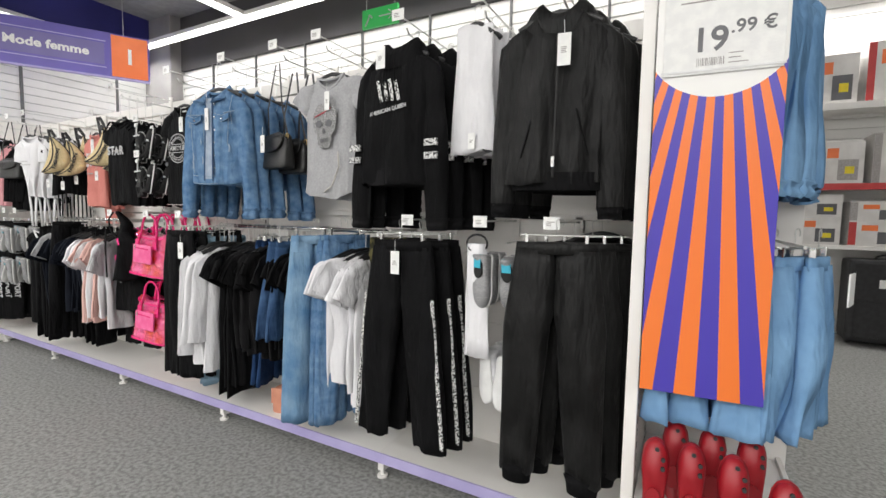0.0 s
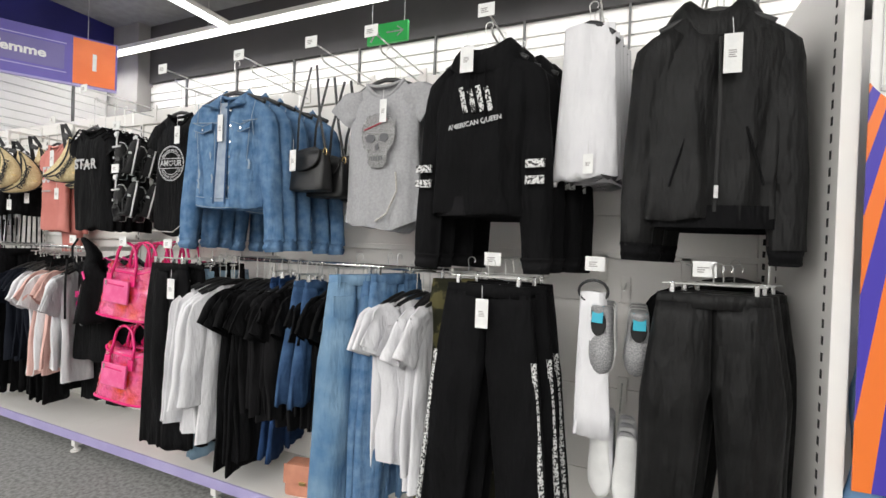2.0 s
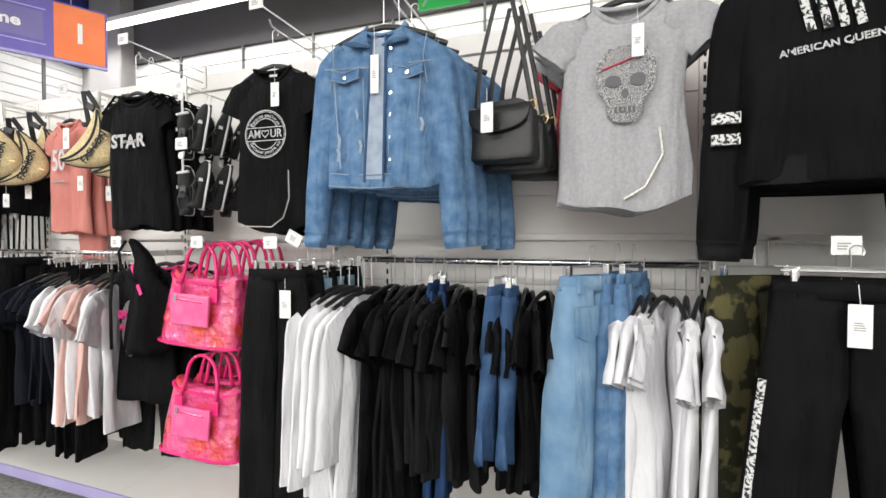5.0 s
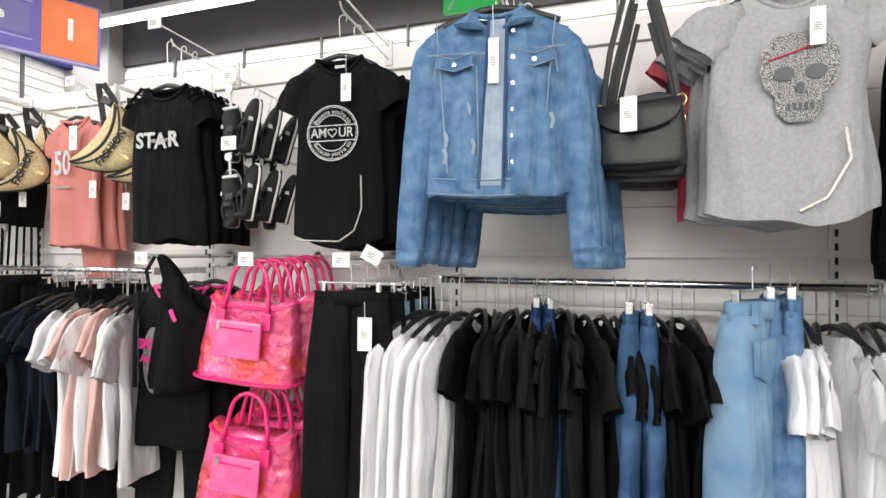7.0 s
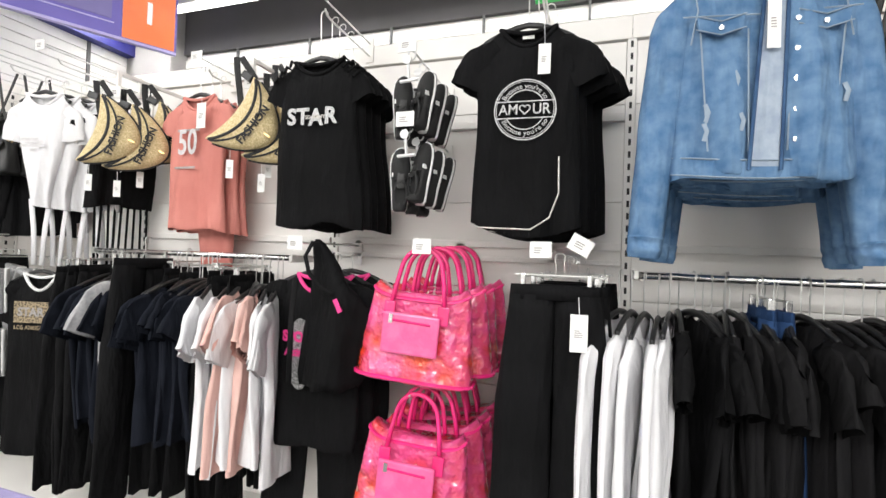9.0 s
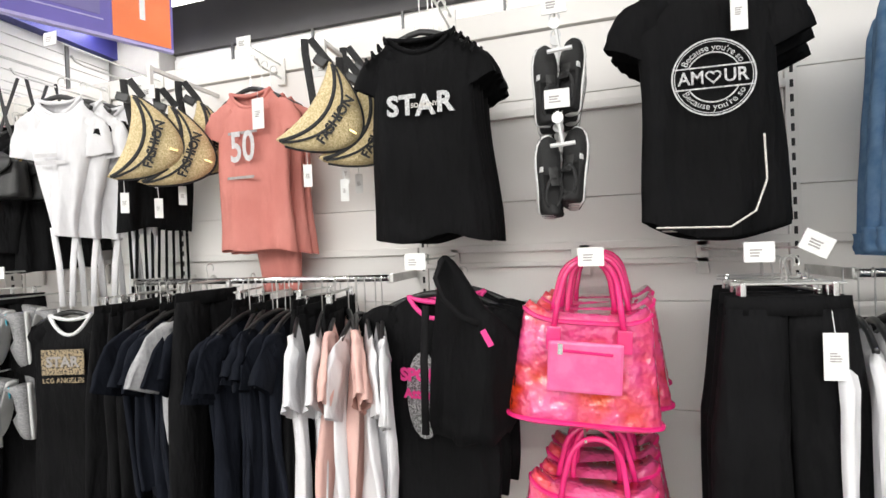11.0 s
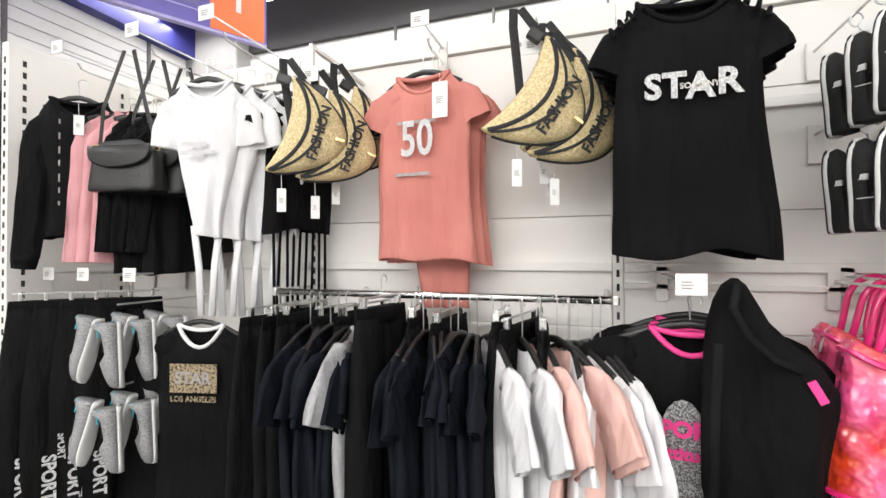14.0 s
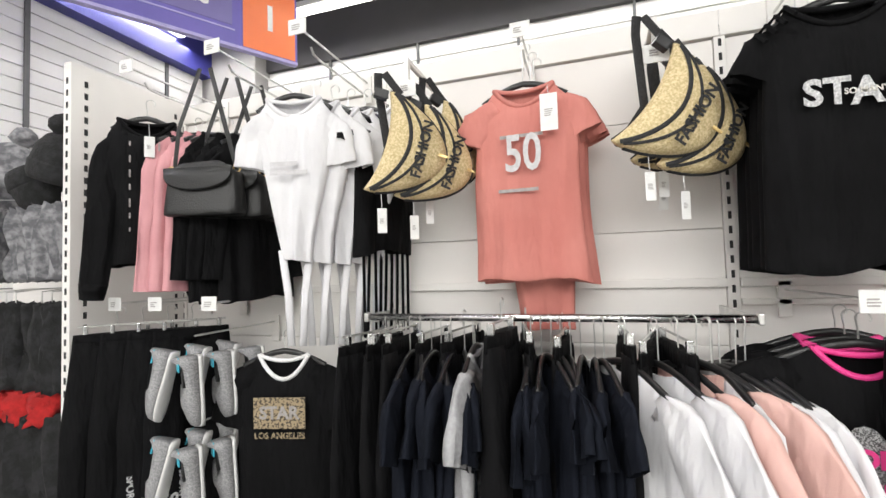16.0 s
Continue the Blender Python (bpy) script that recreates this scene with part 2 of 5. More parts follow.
def box(x0, x1, y0, y1, z0, z1, bevel=0.0, bm=None):
    b = bmesh.new()
    bmesh.ops.create_cube(b, size=1)
    for v in b.verts:
        v.co = Vector(((x0 + x1) / 2 + v.co.x * (x1 - x0), (y0 + y1) / 2 + v.co.y * (y1 - y0), (z0 + z1) / 2 + v.co.z * (z1 - z0)))
    if bevel:
        bmesh.ops.bevel(b, geom=b.edges[:], offset=bevel, segments=2, affect="EDGES", profile=0.6)
    return join(bm, b)


def join(bm, b):
    if bm is None:
        return b
    me = bpy.data.meshes.new("t")
    b.to_mesh(me)
    b.free()
    bm.from_mesh(me)
    bpy.data.meshes.remove(me)
    return bm


def loft(rings, cap0=True, cap1=True, bm=None):
    b = bm or bmesh.new()
    vs = [[b.verts.new(p) for p in r] for r in rings]
    n = len(rings[0])
    for a, c in zip(vs, vs[1:]):
        for i in range(n):
            b.faces.new((a[i], a[(i + 1) % n], c[(i + 1) % n], c[i]))
    if cap0:
        b.faces.new(vs[0][::-1])
    if cap1:
        b.faces.new(vs[-1])
    return b


def tube(points, r, seg=6, bm=None, flat=1.0):
    pts = [Vector(p) for p in points]
    rings = []
    for i, p in enumerate(pts):
        d = (pts[min(i + 1, len(pts) - 1)] - pts[max(i - 1, 0)]).normalized()
        ref = Vector((0, 1, 0)) if abs(d.y) < 0.9 else Vector((1, 0, 0))
        e1 = d.cross(ref).normalized()
        e2 = d.cross(e1).normalized()
        rings.append([p + e1 * math.cos(2 * math.pi * k / seg) * r + e2 * math.sin(2 * math.pi * k / seg) * r * flat for k in range(seg)])
    return loft(rings, bm=bm)


def arc(cx, cz, rx, rz, a0, a1, n=10, y=0.0):
    return [(cx + rx * math.cos(radians(a0 + (a1 - a0) * i / n)), y, cz + rz * math.sin(radians(a0 + (a1 - a0) * i / n))) for i in range(n + 1)]


def lettering(text, size, mat, parent, at, name="lettering", rz=0.0, bend=0.0, tilt=0.0, squash=1.0, bold=0.0, align="CENTER"):
    """Upright writing that faces -y, as a mesh under its thing."""
    cu = bpy.data.curves.new("t", "FONT")
    cu.body, cu.size, cu.align_x, cu.align_y, cu.extrude = text, size, align, "CENTER", 0.0006
    cu.offset, cu.resolution_u = bold, 3
    tmp = bpy.data.objects.new("t", cu)
    me = bpy.data.meshes.new_from_object(tmp)
    bpy.data.objects.remove(tmp)
    bpy.data.curves.remove(cu)
    me.name = name
    for v in me.vertices:
        x, y = v.co.x * squash, v.co.y
        if bend:
            a, r = x / bend, bend + y
            x, y = r * math.sin(a), r * math.cos(a) - bend
        v.co = Vector((x, -v.co.z, y))
    me.materials.append(mat)
    ob = new(name, me)
    ob.parent = parent
    ob.matrix_basis = Matrix.Translation(at) @ pose(0, 0, 0, 0, tilt, rz)
    return ob


def bars(parent, x, z, w, h, rows, y, mat=INK, name="unreadable_writing"):
    bm = bmesh.new()
    step = h / rows
    for i in range(rows):
        ww = w * random.uniform(0.55, 1.0)
        box(x - w / 2, x - w / 2 + ww, y - 0.0006, y, z - h / 2 + i * step, z - h / 2 + (i + 0.5) * step, bm=bm)
    return part(name, bm, mat, parent)


def swing_tag(parent, x, y, z, w=0.035, h=0.08, drop=0.05):
    """A card tag on its white thread under a garment."""
    t = part("swing_tag", box(x - w / 2, x + w / 2, y - 0.001, y + 0.001, z - h, z, 0.0005), CARD, parent, "white card swing tag")
    part("thread", tube([(x, y, z), (x - 0.003, y + 0.004, z + drop)], 0.0012, 4), CLEAR, t)
    bars(t, x, z - h * 0.5, w * 0.5, h * 0.22, 4, y - 0.0012, GREYPRINT)
    return t


def hanger(parent, w, z=0.0, mat=None, clips=False, axis_hook=0.07):
    """A garment hanger, its shoulder bar at z and its hook above."""
    mat = mat or HANGER
    if clips:
        h = part("hanger", tube([(-w / 2, 0, z + 0.03), (w / 2, 0, z + 0.03)], 0.004, 6), HOOKMETAL, parent, "metal clip hanger")
        for s in (-1, 1):
            part("clip", box(s * w * 0.4 - 0.007, s * w * 0.4 + 0.007, -0.010, 0.010, z - 0.015, z + 0.034, 0.003), CHROME, h)
        base = z + 0.03
    else:
        pts = [(w / 2 * math.sin(a), 0, z + 0.012 - 0.055 * abs(math.sin(a)) ** 1.6) for a in [radians(-90 + 15 * i) for i in range(13)]]
        h = part("hanger", tube(pts, 0.011, 6, flat=0.7), mat, parent, "black plastic hanger", True)
        base = z + 0.02
    hook = [(0, 0, base), (0, 0, base + axis_hook * 0.4)] + [(p[0], 0, p[2]) for p in arc(0.012, base + axis_hook * 0.75, 0.016, 0.016, 200, -40, 8)]
    part("hook", tube(hook, 0.0022, 5), HOOKMETAL, h)
    return h


def fold(x, z, seed, amp):
    return 1.5 * amp * (noise.noise(Vector((x * 9, seed * 7.3, z * 1.6))) + 0.5 * noise.noise(Vector((x * 24, seed * 3.1, z * 2.5))))


def body_shell(w, h, depth, neck, seed, flare=0.0, dip=0.07, slope=0.05, amp=0.02, waist=0.0, hem_dip=0.0, n=44):
    """The trunk of a top, hung from its shoulders at z = 0."""
    rings = []
    for v in (0.0, 0.012, 0.03, 0.05, 0.075, 0.11, 0.18, 0.27, 0.37, 0.48, 0.6, 0.72, 0.84, 0.93, 0.985, 1.0):
        z = -v * h
        s = min(1.0, max(0.0, (-z) / slope)) if slope else 1.0
        half = neck / 2 + (w / 2 - neck / 2) * s ** 0.95
        half += (flare * v - waist * math.sin(math.pi * min(1, v * 1.25)) * (v > 0.1)) * 0.5
        d = depth / 2 * (0.35 + 0.65 * min(1, v * 5)) * (1.0 if v < 1 else 0.9)
        ring = []
        for k in range(n):
            a = 2 * math.pi * k / n
            c, sn = math.cos(a), math.sin(a)
            x = half * (abs(c) ** 0.88) * (1 if c > 0 else -1)
            y = d * (abs(sn) ** 0.75) * (1 if sn > 0 else -1)
            y += fold(x, z, seed, amp * min(1, v * 1.6))
            y += 1.3 * amp * v * v * noise.noise(Vector((x * 17, seed * 5.1, z * 0.7)))
            x += 0.022 * min(1, v * 2.5) * noise.noise(Vector((z * 3.4, seed * 2.7 + (3 if c > 0 else 0), 0.4)))
            x += 0.012 * v * math.sin(seed * 1.9)
            zz = z
            if v < 0.12:
                zz -= (dip if sn < 0 else dip * 0.25) * (1 - min(1, abs(x) / (neck / 2)) ** 2) * (1 - v / 0.12)
            if v > 0.9:
                zz += hem_dip * (1 - (2 * x / w) ** 2) * (v - 0.9) * 10 + 0.028 * noise.noise(Vector((x * 7, seed * 3.7, 1 + y * 6)))
            ring.append((x, y, zz))
        rings.append(ring)
    return loft(rings, cap0=False, cap1=False)


def sleeve_line(side, sx, sz, length, angle, bend=0.0, head=0.0):
    """Points and directions down a sleeve; its head curves over the shoulder by `head` degrees."""
    steps = max(8, int(length / 0.04))
    p, line = Vector((side * sx, 0, sz)), []
    for i in range(steps + 1):
        u = i / steps
        a = radians(angle + bend * u - head * max(0.0, 1 - u * length / 0.13))
        d = Vector((side * math.cos(a), 0, -math.sin(a)))
        line.append((u, p.copy(), d))
        p = p + d * (length / steps)
    return line


def sleeve_shell(side, sx, sz, length, w0, w1, angle, depth, seed, amp=0.012, bend=0.0, n=16, head=0.0):
    """A sleeve from the shoulder point outward and down."""
    rings = []
    for u, p, d in sleeve_line(side, sx, sz, length, angle, bend, head):
        e = Vector((d.z * side, 0, -d.x * side)) * -1
        wv = (w0 + (w1 - w0) * u) * (1 + 0.10 * noise.noise(Vector((u * 5, seed * 1.7, side))))
        dv = depth * (0.85 + 0.15 * math.sin(u * 9 + seed))
        if head:
            wv *= min(1.0, 0.45 + 0.55 * u * length / 0.08)
        rings.append([p + e * (wv / 2 * math.cos(2 * math.pi * k / n)) + Vector((0, dv / 2 * math.sin(2 * math.pi * k / n) + fold(p.x + e.x * math.cos(k), p.z, seed + 5, amp), 0)) for k in range(n)])
    return loft(rings, cap0=True, cap1=False)


def top_garment(name, label, mat, w, h, m, category="t-shirt", group="", sleeve=0.17, sleeve_w=(0.17, 0.15), angle=58, depth=0.07, neck=0.19,
                seed=1, flare=0.0, waist=0.0, cuff=None, band=True, hem=True, hang=True, amp=0.02, bend=0.0, trim=None, dip=0.07, hem_dip=0.0, hang_z=0.0):
    g = thing(name, label, category, group, m)
    part("body", body_shell(w, h, depth, neck, seed, flare, dip, 0.078, amp, waist, hem_dip), mat, g, smooth=True)
    for s in (-1, 1):
        if sleeve:
            sx, sz = w / 2 - 0.075, -0.062
            sl = part("sleeve", sleeve_shell(s, sx, sz, sleeve + 0.03, sleeve_w[0], sleeve_w[1], angle, depth * 0.8, seed + s, bend=bend, head=34), mat, g, smooth=True)
            if cuff:
                e = sleeve_line(s, sx, sz, sleeve + 0.03, angle, bend, 34)[-1][1]
                part("cuff", sleeve_shell(s, abs(e.x), e.z + 0.012, 0.06, sleeve_w[1] * 1.02, sleeve_w[1] * 0.86, angle + bend, depth * 0.85, seed), cuff, sl, smooth=True)
    if band:
        pts = [(neck / 2 * math.cos(a) * 1.0, -0.004 - depth * 0.16 * max(0, -math.sin(a)), -(dip if math.sin(a) < 0 else dip * 0.25) * math.sin(a) ** 2) for a in [2 * math.pi * i / 28 for i in range(29)]]
        part("neck_band", tube(pts, 0.0085, 6), trim or mat, g, smooth=True)
    if hang:
        hanger(g, w * 0.86, axis_hook=(hang_z - m.translation.z - 0.036) / 0.75 if hang_z else 0.07)
    return g


def pants(name, label, mat, w, h, m, category="trousers", group="", hem=0.17, depth=0.07, seed=1, spread=0.03, band=None, cuff=None, clips=True, amp=0.02, hang_z=0.0):
    g = thing(name, label, category, group, m)
    for s in (-1, 1):
        rings, n = [], 24
        for i in range(19):
            v = i / 18
            z = -0.03 - v * (h - 0.03)
            crotch = 0.28
            if v < crotch:
                half, cx = w / 4 * (1.0 + 0.22 * v / crotch), s * w / 4 * (1.0 + 0.22 * v / crotch)
            else:
                u = (v - crotch) / (1 - crotch)
                half = w / 4 * 1.22 + (hem / 2 - w / 4 * 1.22) * min(1, u * 1.05) ** 0.8
                cx = s * (w / 4 * 1.22 + spread * u + 0.006)
            d = depth / 2 * (0.7 + 0.5 * math.sin(math.pi * min(1, v * 1.3)))
            rings.append([(cx + half * math.cos(2 * math.pi * k / n), d * abs(math.sin(2 * math.pi * k / n)) ** 0.7 * (1 if k < n / 2 else -1) + fold(cx + half * math.cos(2 * math.pi * k / n), z, seed, amp * (0.3 + v)), z + 0.006 * math.sin(k * 1.7) * (v == 1)) for k in range(n)])
        leg = part("leg", loft(rings), mat, g, smooth=True)
        if cuff:
            cx = s * (w / 4 * 1.22 + spread + 0.006)
            part("cuff", loft([[(cx + hem * 0.5 * f * math.cos(2 * math.pi * k / 16), depth * 0.45 * f * math.sin(2 * math.pi * k / 16), z) for k in range(16)] for z, f in ((-h + 0.02, 1.0), (-h - 0.01, 0.86), (-h - 0.05, 0.8))]), cuff, leg, smooth=True)
    rings = [[(w / 2 * f * math.cos(2 * math.pi * k / 32), depth * 0.37 * f * math.sin(2 * math.pi * k / 32) + 0.003 * math.sin(k * 3.1), z) for k in range(32)] for z, f in ((0.0, 0.99), (-0.02, 1.0), (-0.045, 1.02))]
    part("waistband", loft(rings), band or mat, g, smooth=True)
    if clips:
        hanger(g, w * 0.9, 0.0, clips=True, axis_hook=(hang_z - m.translation.z - 0.046) / 0.75 if hang_z else 0.07)
    return g


def arm_hook(x, z, y_tip, label_tag=True, y_wall=2.54, rod=0.004, double=True):
    """A wire display arm on the back wall, with its price plate."""
    g = thing("display_arm", "zinc wire display arm hooked into the wall", "display hook", "display arms", pose(x, 0, z))
    part("rod", tube([(0, y_wall, 0.0), (0, y_tip, 0.0)], rod, 6), HOOKMETAL, g)
    if double:
        pts = [(0, y_wall, -0.06), (0, y_tip + 0.12, -0.06), (0, y_tip + 0.09, -0.055), (0, y_tip + 0.075, -0.035)]
        part("lower_rod", tube(pts, rod * 1.15, 6), HOOKMETAL, g)
    part("bracket", box(-0.02, 0.02, y_wall, y_wall + 0.012, -0.09, 0.03, 0.003), STEEL_W, g)
    if label_tag:
        plate = part("price_plate", box(-0.034, 0.034, y_tip - 0.004, y_tip, -0.028, 0.024, 0.001), CARD, g, "white price plate")
        bars(plate, -0.004, -0.002, 0.034, 0.022, 3, y_tip - 0.0045, GREYPRINT)
    return g


# ---- structure ----
WALL_Y, TOP_Z = 2.56, 2.43
tagged(link("floor", box(-16, 12, -9, 13, -0.1, 0.0), CARPET), "grey speckled loop carpet", "floor", kind="structure")
tagged(link("ceiling", box(-16, 12, -9, 13, 5.0, 5.1), CEIL), "grey shop ceiling", "ceiling", kind="structure")
# Outer walls added out of view, kept pale to bounce lamp light back.
for nm, b in (("wall_south", (-16, 12, -9.2, -9, 0, 5)), ("wall_east", (12, 12.2, -9, 13, 0, 5)), ("wall_north", (-16, 12, 13, 13.2, 0, 5)), ("wall_west", (-16.2, -16, -9, 13, 0, 5))):
    tagged(link(nm, box(*b), SLAT), "unseen pale enclosing wall added to bounce light", "wall", kind="structure")

# the dark wall behind the racks, slatted below
far = tagged(link("wall_back", box(-8.1, 1.0, 5.3, 5.5, FAR_SPLIT, 5.0), DARKWALL), "dark grey upper wall panel", "wall", kind="structure")
low = tagged(link("wall_back_slatted", box(-8.1, 1.0, 5.36, 5.5, 0, FAR_SPLIT), SLAT), "pale slatted wall under the dark panel", "wall", kind="structure")
for i in range(14):
    z = FAR_SPLIT - 0.12 - i * 0.13
    part("slat", box(-8.1, 1.0, 5.33, 5.36, z - 0.055, z + 0.055, 0.004), SLAT, low)
for i in range(8):
    part("upright", box(-7.2 + i * 1.1 - 0.012, -7.2 + i * 1.1 + 0.012, 5.30, 5.335, FAR_SPLIT - 2, FAR_SPLIT), GROOVE, low)
tagged(link("column", box(-9.0, -8.1, 5.1, 5.6, 0, 5.0, 0.02), COLUMN), "grey concrete column in the corner", "column", kind="structure")

# the white slatted wall with the blue fascia
side = tagged(link("wall_side_slatted", box(-9.05, -8.93, -4, 5.1, 0, 4.0), GROOVE), "white slatted wall", "wall", kind="structure")
for i in range(26):
    part("slat", box(-8.93, -8.9, -4, 5.1, 4.0 - (i + 1) * 0.125 + 0.008, 4.0 - i * 0.125, 0.004), SLAT, side)
for i in range(7):
    part("upright", box(-8.905, -8.885, -3.4 + i * 1.33, -3.36 + i * 1.33, 0.8, 4.0), GROOVE, side)
tagged(link("fascia", box(-9.0, -8.75, -4, 5.1, 4.0, 5.0), NAVYBAND), "dark blue fascia over the slatted wall", "fascia", kind="structure")

# linear lamps; the rows at y = 0.9 and below are unseen additions
def strip_lamp(x0, x1, y0, y1, z=4.3):
    g = thing("linear_lamp", "white linear ceiling lamp, lit", "lamp", "linear lamps")
    part("housing", box(x0 - 0.02, x1 + 0.02, y0 - 0.02, y1 + 0.02, z + 0.012, z + 0.07, 0.006), STEEL_W, g)
    part("diffuser", box(x0, x1, y0, y1, z - 0.02, z + 0.01), LAMPMAT, g)
    for cx in (x0 + (x1 - x0) * 0.2, x0 + (x1 - x0) * 0.8):
        part("cable", tube([(cx, (y0 + y1) / 2, z + 0.07), (cx, (y0 + y1) / 2, 5.0)], 0.004, 4), STEEL_W, g)


for ly in LAMP_ROWS:
    strip_lamp(-8.4, 3.6, ly - 0.05, ly + 0.05)
for lx in LAMP_CROSS:
    strip_lamp(lx - 0.05, lx + 0.05, 0.2, 4.65, 4.31)

# hanging signs
sign = thing("hanging_sign", "violet hanging department sign with an orange number", "sign", m=pose(*SIGN_AT, 0, 0, SIGN_TURN))
part("board", box(-2.6, 0.0, 0.0, 0.04, 0, 0.60, 0.004), SIGNBLUE, sign)
part("number_panel", box(-0.44, -0.02, -0.004, 0.0, 0.02, 0.58), ORANGE, sign)
part("edge", box(-2.6, 0.0, -0.006, 0.046, -0.012, 0.012), SIGNEDGE, sign)
part("divider", box(-1.9, -1.85, -0.005, 0.0, 0.06, 0.54), SIGNEDGE, sign)
for z in (0.12, 0.47):
    part("line", box(-1.8, -0.5, -0.004, 0.0, z, z + 0.012), SIGNEDGE, sign)
    part("line", box(-2.58, -1.95, -0.004, 0.0, z, z + 0.012), SIGNEDGE, sign)
part("name_panel", box(-1.78, -0.52, -0.004, 0.0, 0.16, 0.45), SIGNGREY, sign)
lettering("Mode femme", 0.15, CARD, sign, (-1.12, -0.007, 0.305), bold=0.005, squash=1.08)
lettering("1", 0.29, CARD, sign, (-0.23, -0.008, 0.30), bold=0.006)
for x in (-2.2, -0.3):
    part("cable", tube([(x, 0.02, 0.6), (x, 0.02, 5.0 - SIGN_AT[2])], 0.004, 4), HOOKMETAL, sign)

ex = thing("exit_sign", "green lit emergency exit sign with white arrow", "exit sign", m=pose(*EXIT_AT))
part("panel", box(-0.25, 0.25, 0, 0.04, -0.105, 0.105, 0.005), EXITGREEN, ex)
part("arrow", tube([(0.0, -0.004, 0), (0.2, -0.004, 0)], 0.008, 4), PRINT, ex)
part("arrow_head", tube([(0.13, -0.004, 0.05), (0.2, -0.004, 0), (0.13, -0.004, -0.05)], 0.008, 4), PRINT, ex)
part("running_figure", tube([(-0.2, -0.004, -0.08), (-0.16, -0.004, -0.02), (-0.14, -0.004, 0.04), (-0.10, -0.004, 0.0)], 0.012, 4), PRINT, ex)
for x in (-0.2, 0.2):
    part("cable", tube([(x, 0.02, 0.105), (x, 0.02, 5.0 - EXIT_AT[2])], 0.003, 4), HOOKMETAL, ex)

# ---- the wall gondola ----
POSTS = [0.02, -1.22, -2.61, -3.95, -5.21, -6.36]
for i in range(5):
    x1, x0 = POSTS[i] - 0.02, POSTS[i + 1] + 0.02
    bay = thing("shelving_bay", "off-white steel wall shelving bay with slotted uprights", "shelving", "shelving bays")
    part("core", box(x0 - 0.02, x1 + 0.02, WALL_Y + 0.015, WALL_Y + 0.05, 0.1, TOP_Z - 0.01), PANEL, bay)
    zs = [0.13, 0.47, 0.87, 1.27, 1.67, 2.07, 2.33]
    for a, c in zip(zs, zs[1:]):
        part("panel", box(x0, x1, WALL_Y, WALL_Y + 0.014, a + 0.0015, c - 0.0015, 0.002), PANEL, bay)
    part("top_rail", box(x0 - 0.02, x1 + 0.02, WALL_Y - 0.012, WALL_Y + 0.05, 2.335, TOP_Z, 0.004), STEEL_W, bay)
    part("beam", box(x0, x1, WALL_Y - 0.02, WALL_Y - 0.001, 1.47, 1.50, 0.003), STEEL_W, bay)
    if i in (2,):
        part("beam", box(x0, x1, WALL_Y - 0.02, WALL_Y - 0.001, 2.0, 2.03, 0.003), STEEL_W, bay)
        part("beam", box(x0, x1, WALL_Y - 0.02, WALL_Y - 0.001, 1.41, 1.43, 0.003), STEEL_W, bay)
    shelf = part("base_shelf", box(x0 - 0.02, x1 + 0.02, 2.13, WALL_Y, 0.13, 0.16, 0.004), STEEL_W, bay)
    part("edge_strip", box(x0 - 0.02, x1 + 0.02, 2.118, 2.129, 0.105, 0.162, 0.002), LILAC, bay, "lilac shelf edge strip")
    part("plinth", box(x0 - 0.02, x1 + 0.02, 2.3, 2.32, 0.0, 0.128), SLOT, bay)
for x in POSTS:
    up = thing("upright", "white slotted steel upright with levelling foot", "upright", "uprights")
    part("post", box(x - 0.018, x + 0.018, WALL_Y - 0.008, WALL_Y + 0.04, 0.0, TOP_Z - 0.005, 0.002), STEEL_W, up)
    sb = bmesh.new()
    for k in range(44):
        box(x - 0.005, x + 0.005, WALL_Y - 0.010, WALL_Y - 0.007, 0.2 + k * 0.05, 0.226 + k * 0.05, bm=sb)
    tagged(part("slot_strip", sb, SLOT, up), kind="stuff")
    part("foot_arm", box(x - 0.02, x + 0.02, 2.15, 2.5, 0.04, 0.1, 0.004), STEEL_W, up)
    part("foot", loft([[(x + r * math.cos(2 * math.pi * k / 12), 2.17 + r * math.sin(2 * math.pi * k / 12), z) for k in range(12)] for z, r in ((0, 0.03), (0.012, 0.03), (0.014, 0.012), (0.06, 0.012))]), STEEL_W, up)

# the end panels
def end_panel(x, y_front, name, label):
    g = thing(name, label, "panel")
    part("board", box(x - 0.022, x + 0.022, y_front, WALL_Y + 0.05, 0.02, TOP_Z + 0.01, 0.003), STEEL_W, g)
    sb = bmesh.new()
    for k in range(44):
        for sx in (-0.0235, 0.0225):
            box(x + sx, x + sx + 0.001, y_front + 0.05, y_front + 0.064, 0.2 + k * 0.05, 0.226 + k * 0.05, bm=sb)
            box(x + sx, x + sx + 0.001, WALL_Y - 0.06, WALL_Y - 0.046, 0.2 + k * 0.05, 0.226 + k * 0.05, bm=sb)
        box(x - 0.006, x + 0.006, y_front - 0.001, y_front + 0.0005, 0.2 + k * 0.05, 0.226 + k * 0.05, bm=sb) if name == "divider_panel" else None
    tagged(part("slot_strip", sb, SLOT, g), kind="stuff")


end_panel(0.075, 1.95, "shelving_end", "off-white end panel of the shelving")
end_panel(-6.38, 2.03, "divider_panel", "white slotted divider panel between shelving bays")

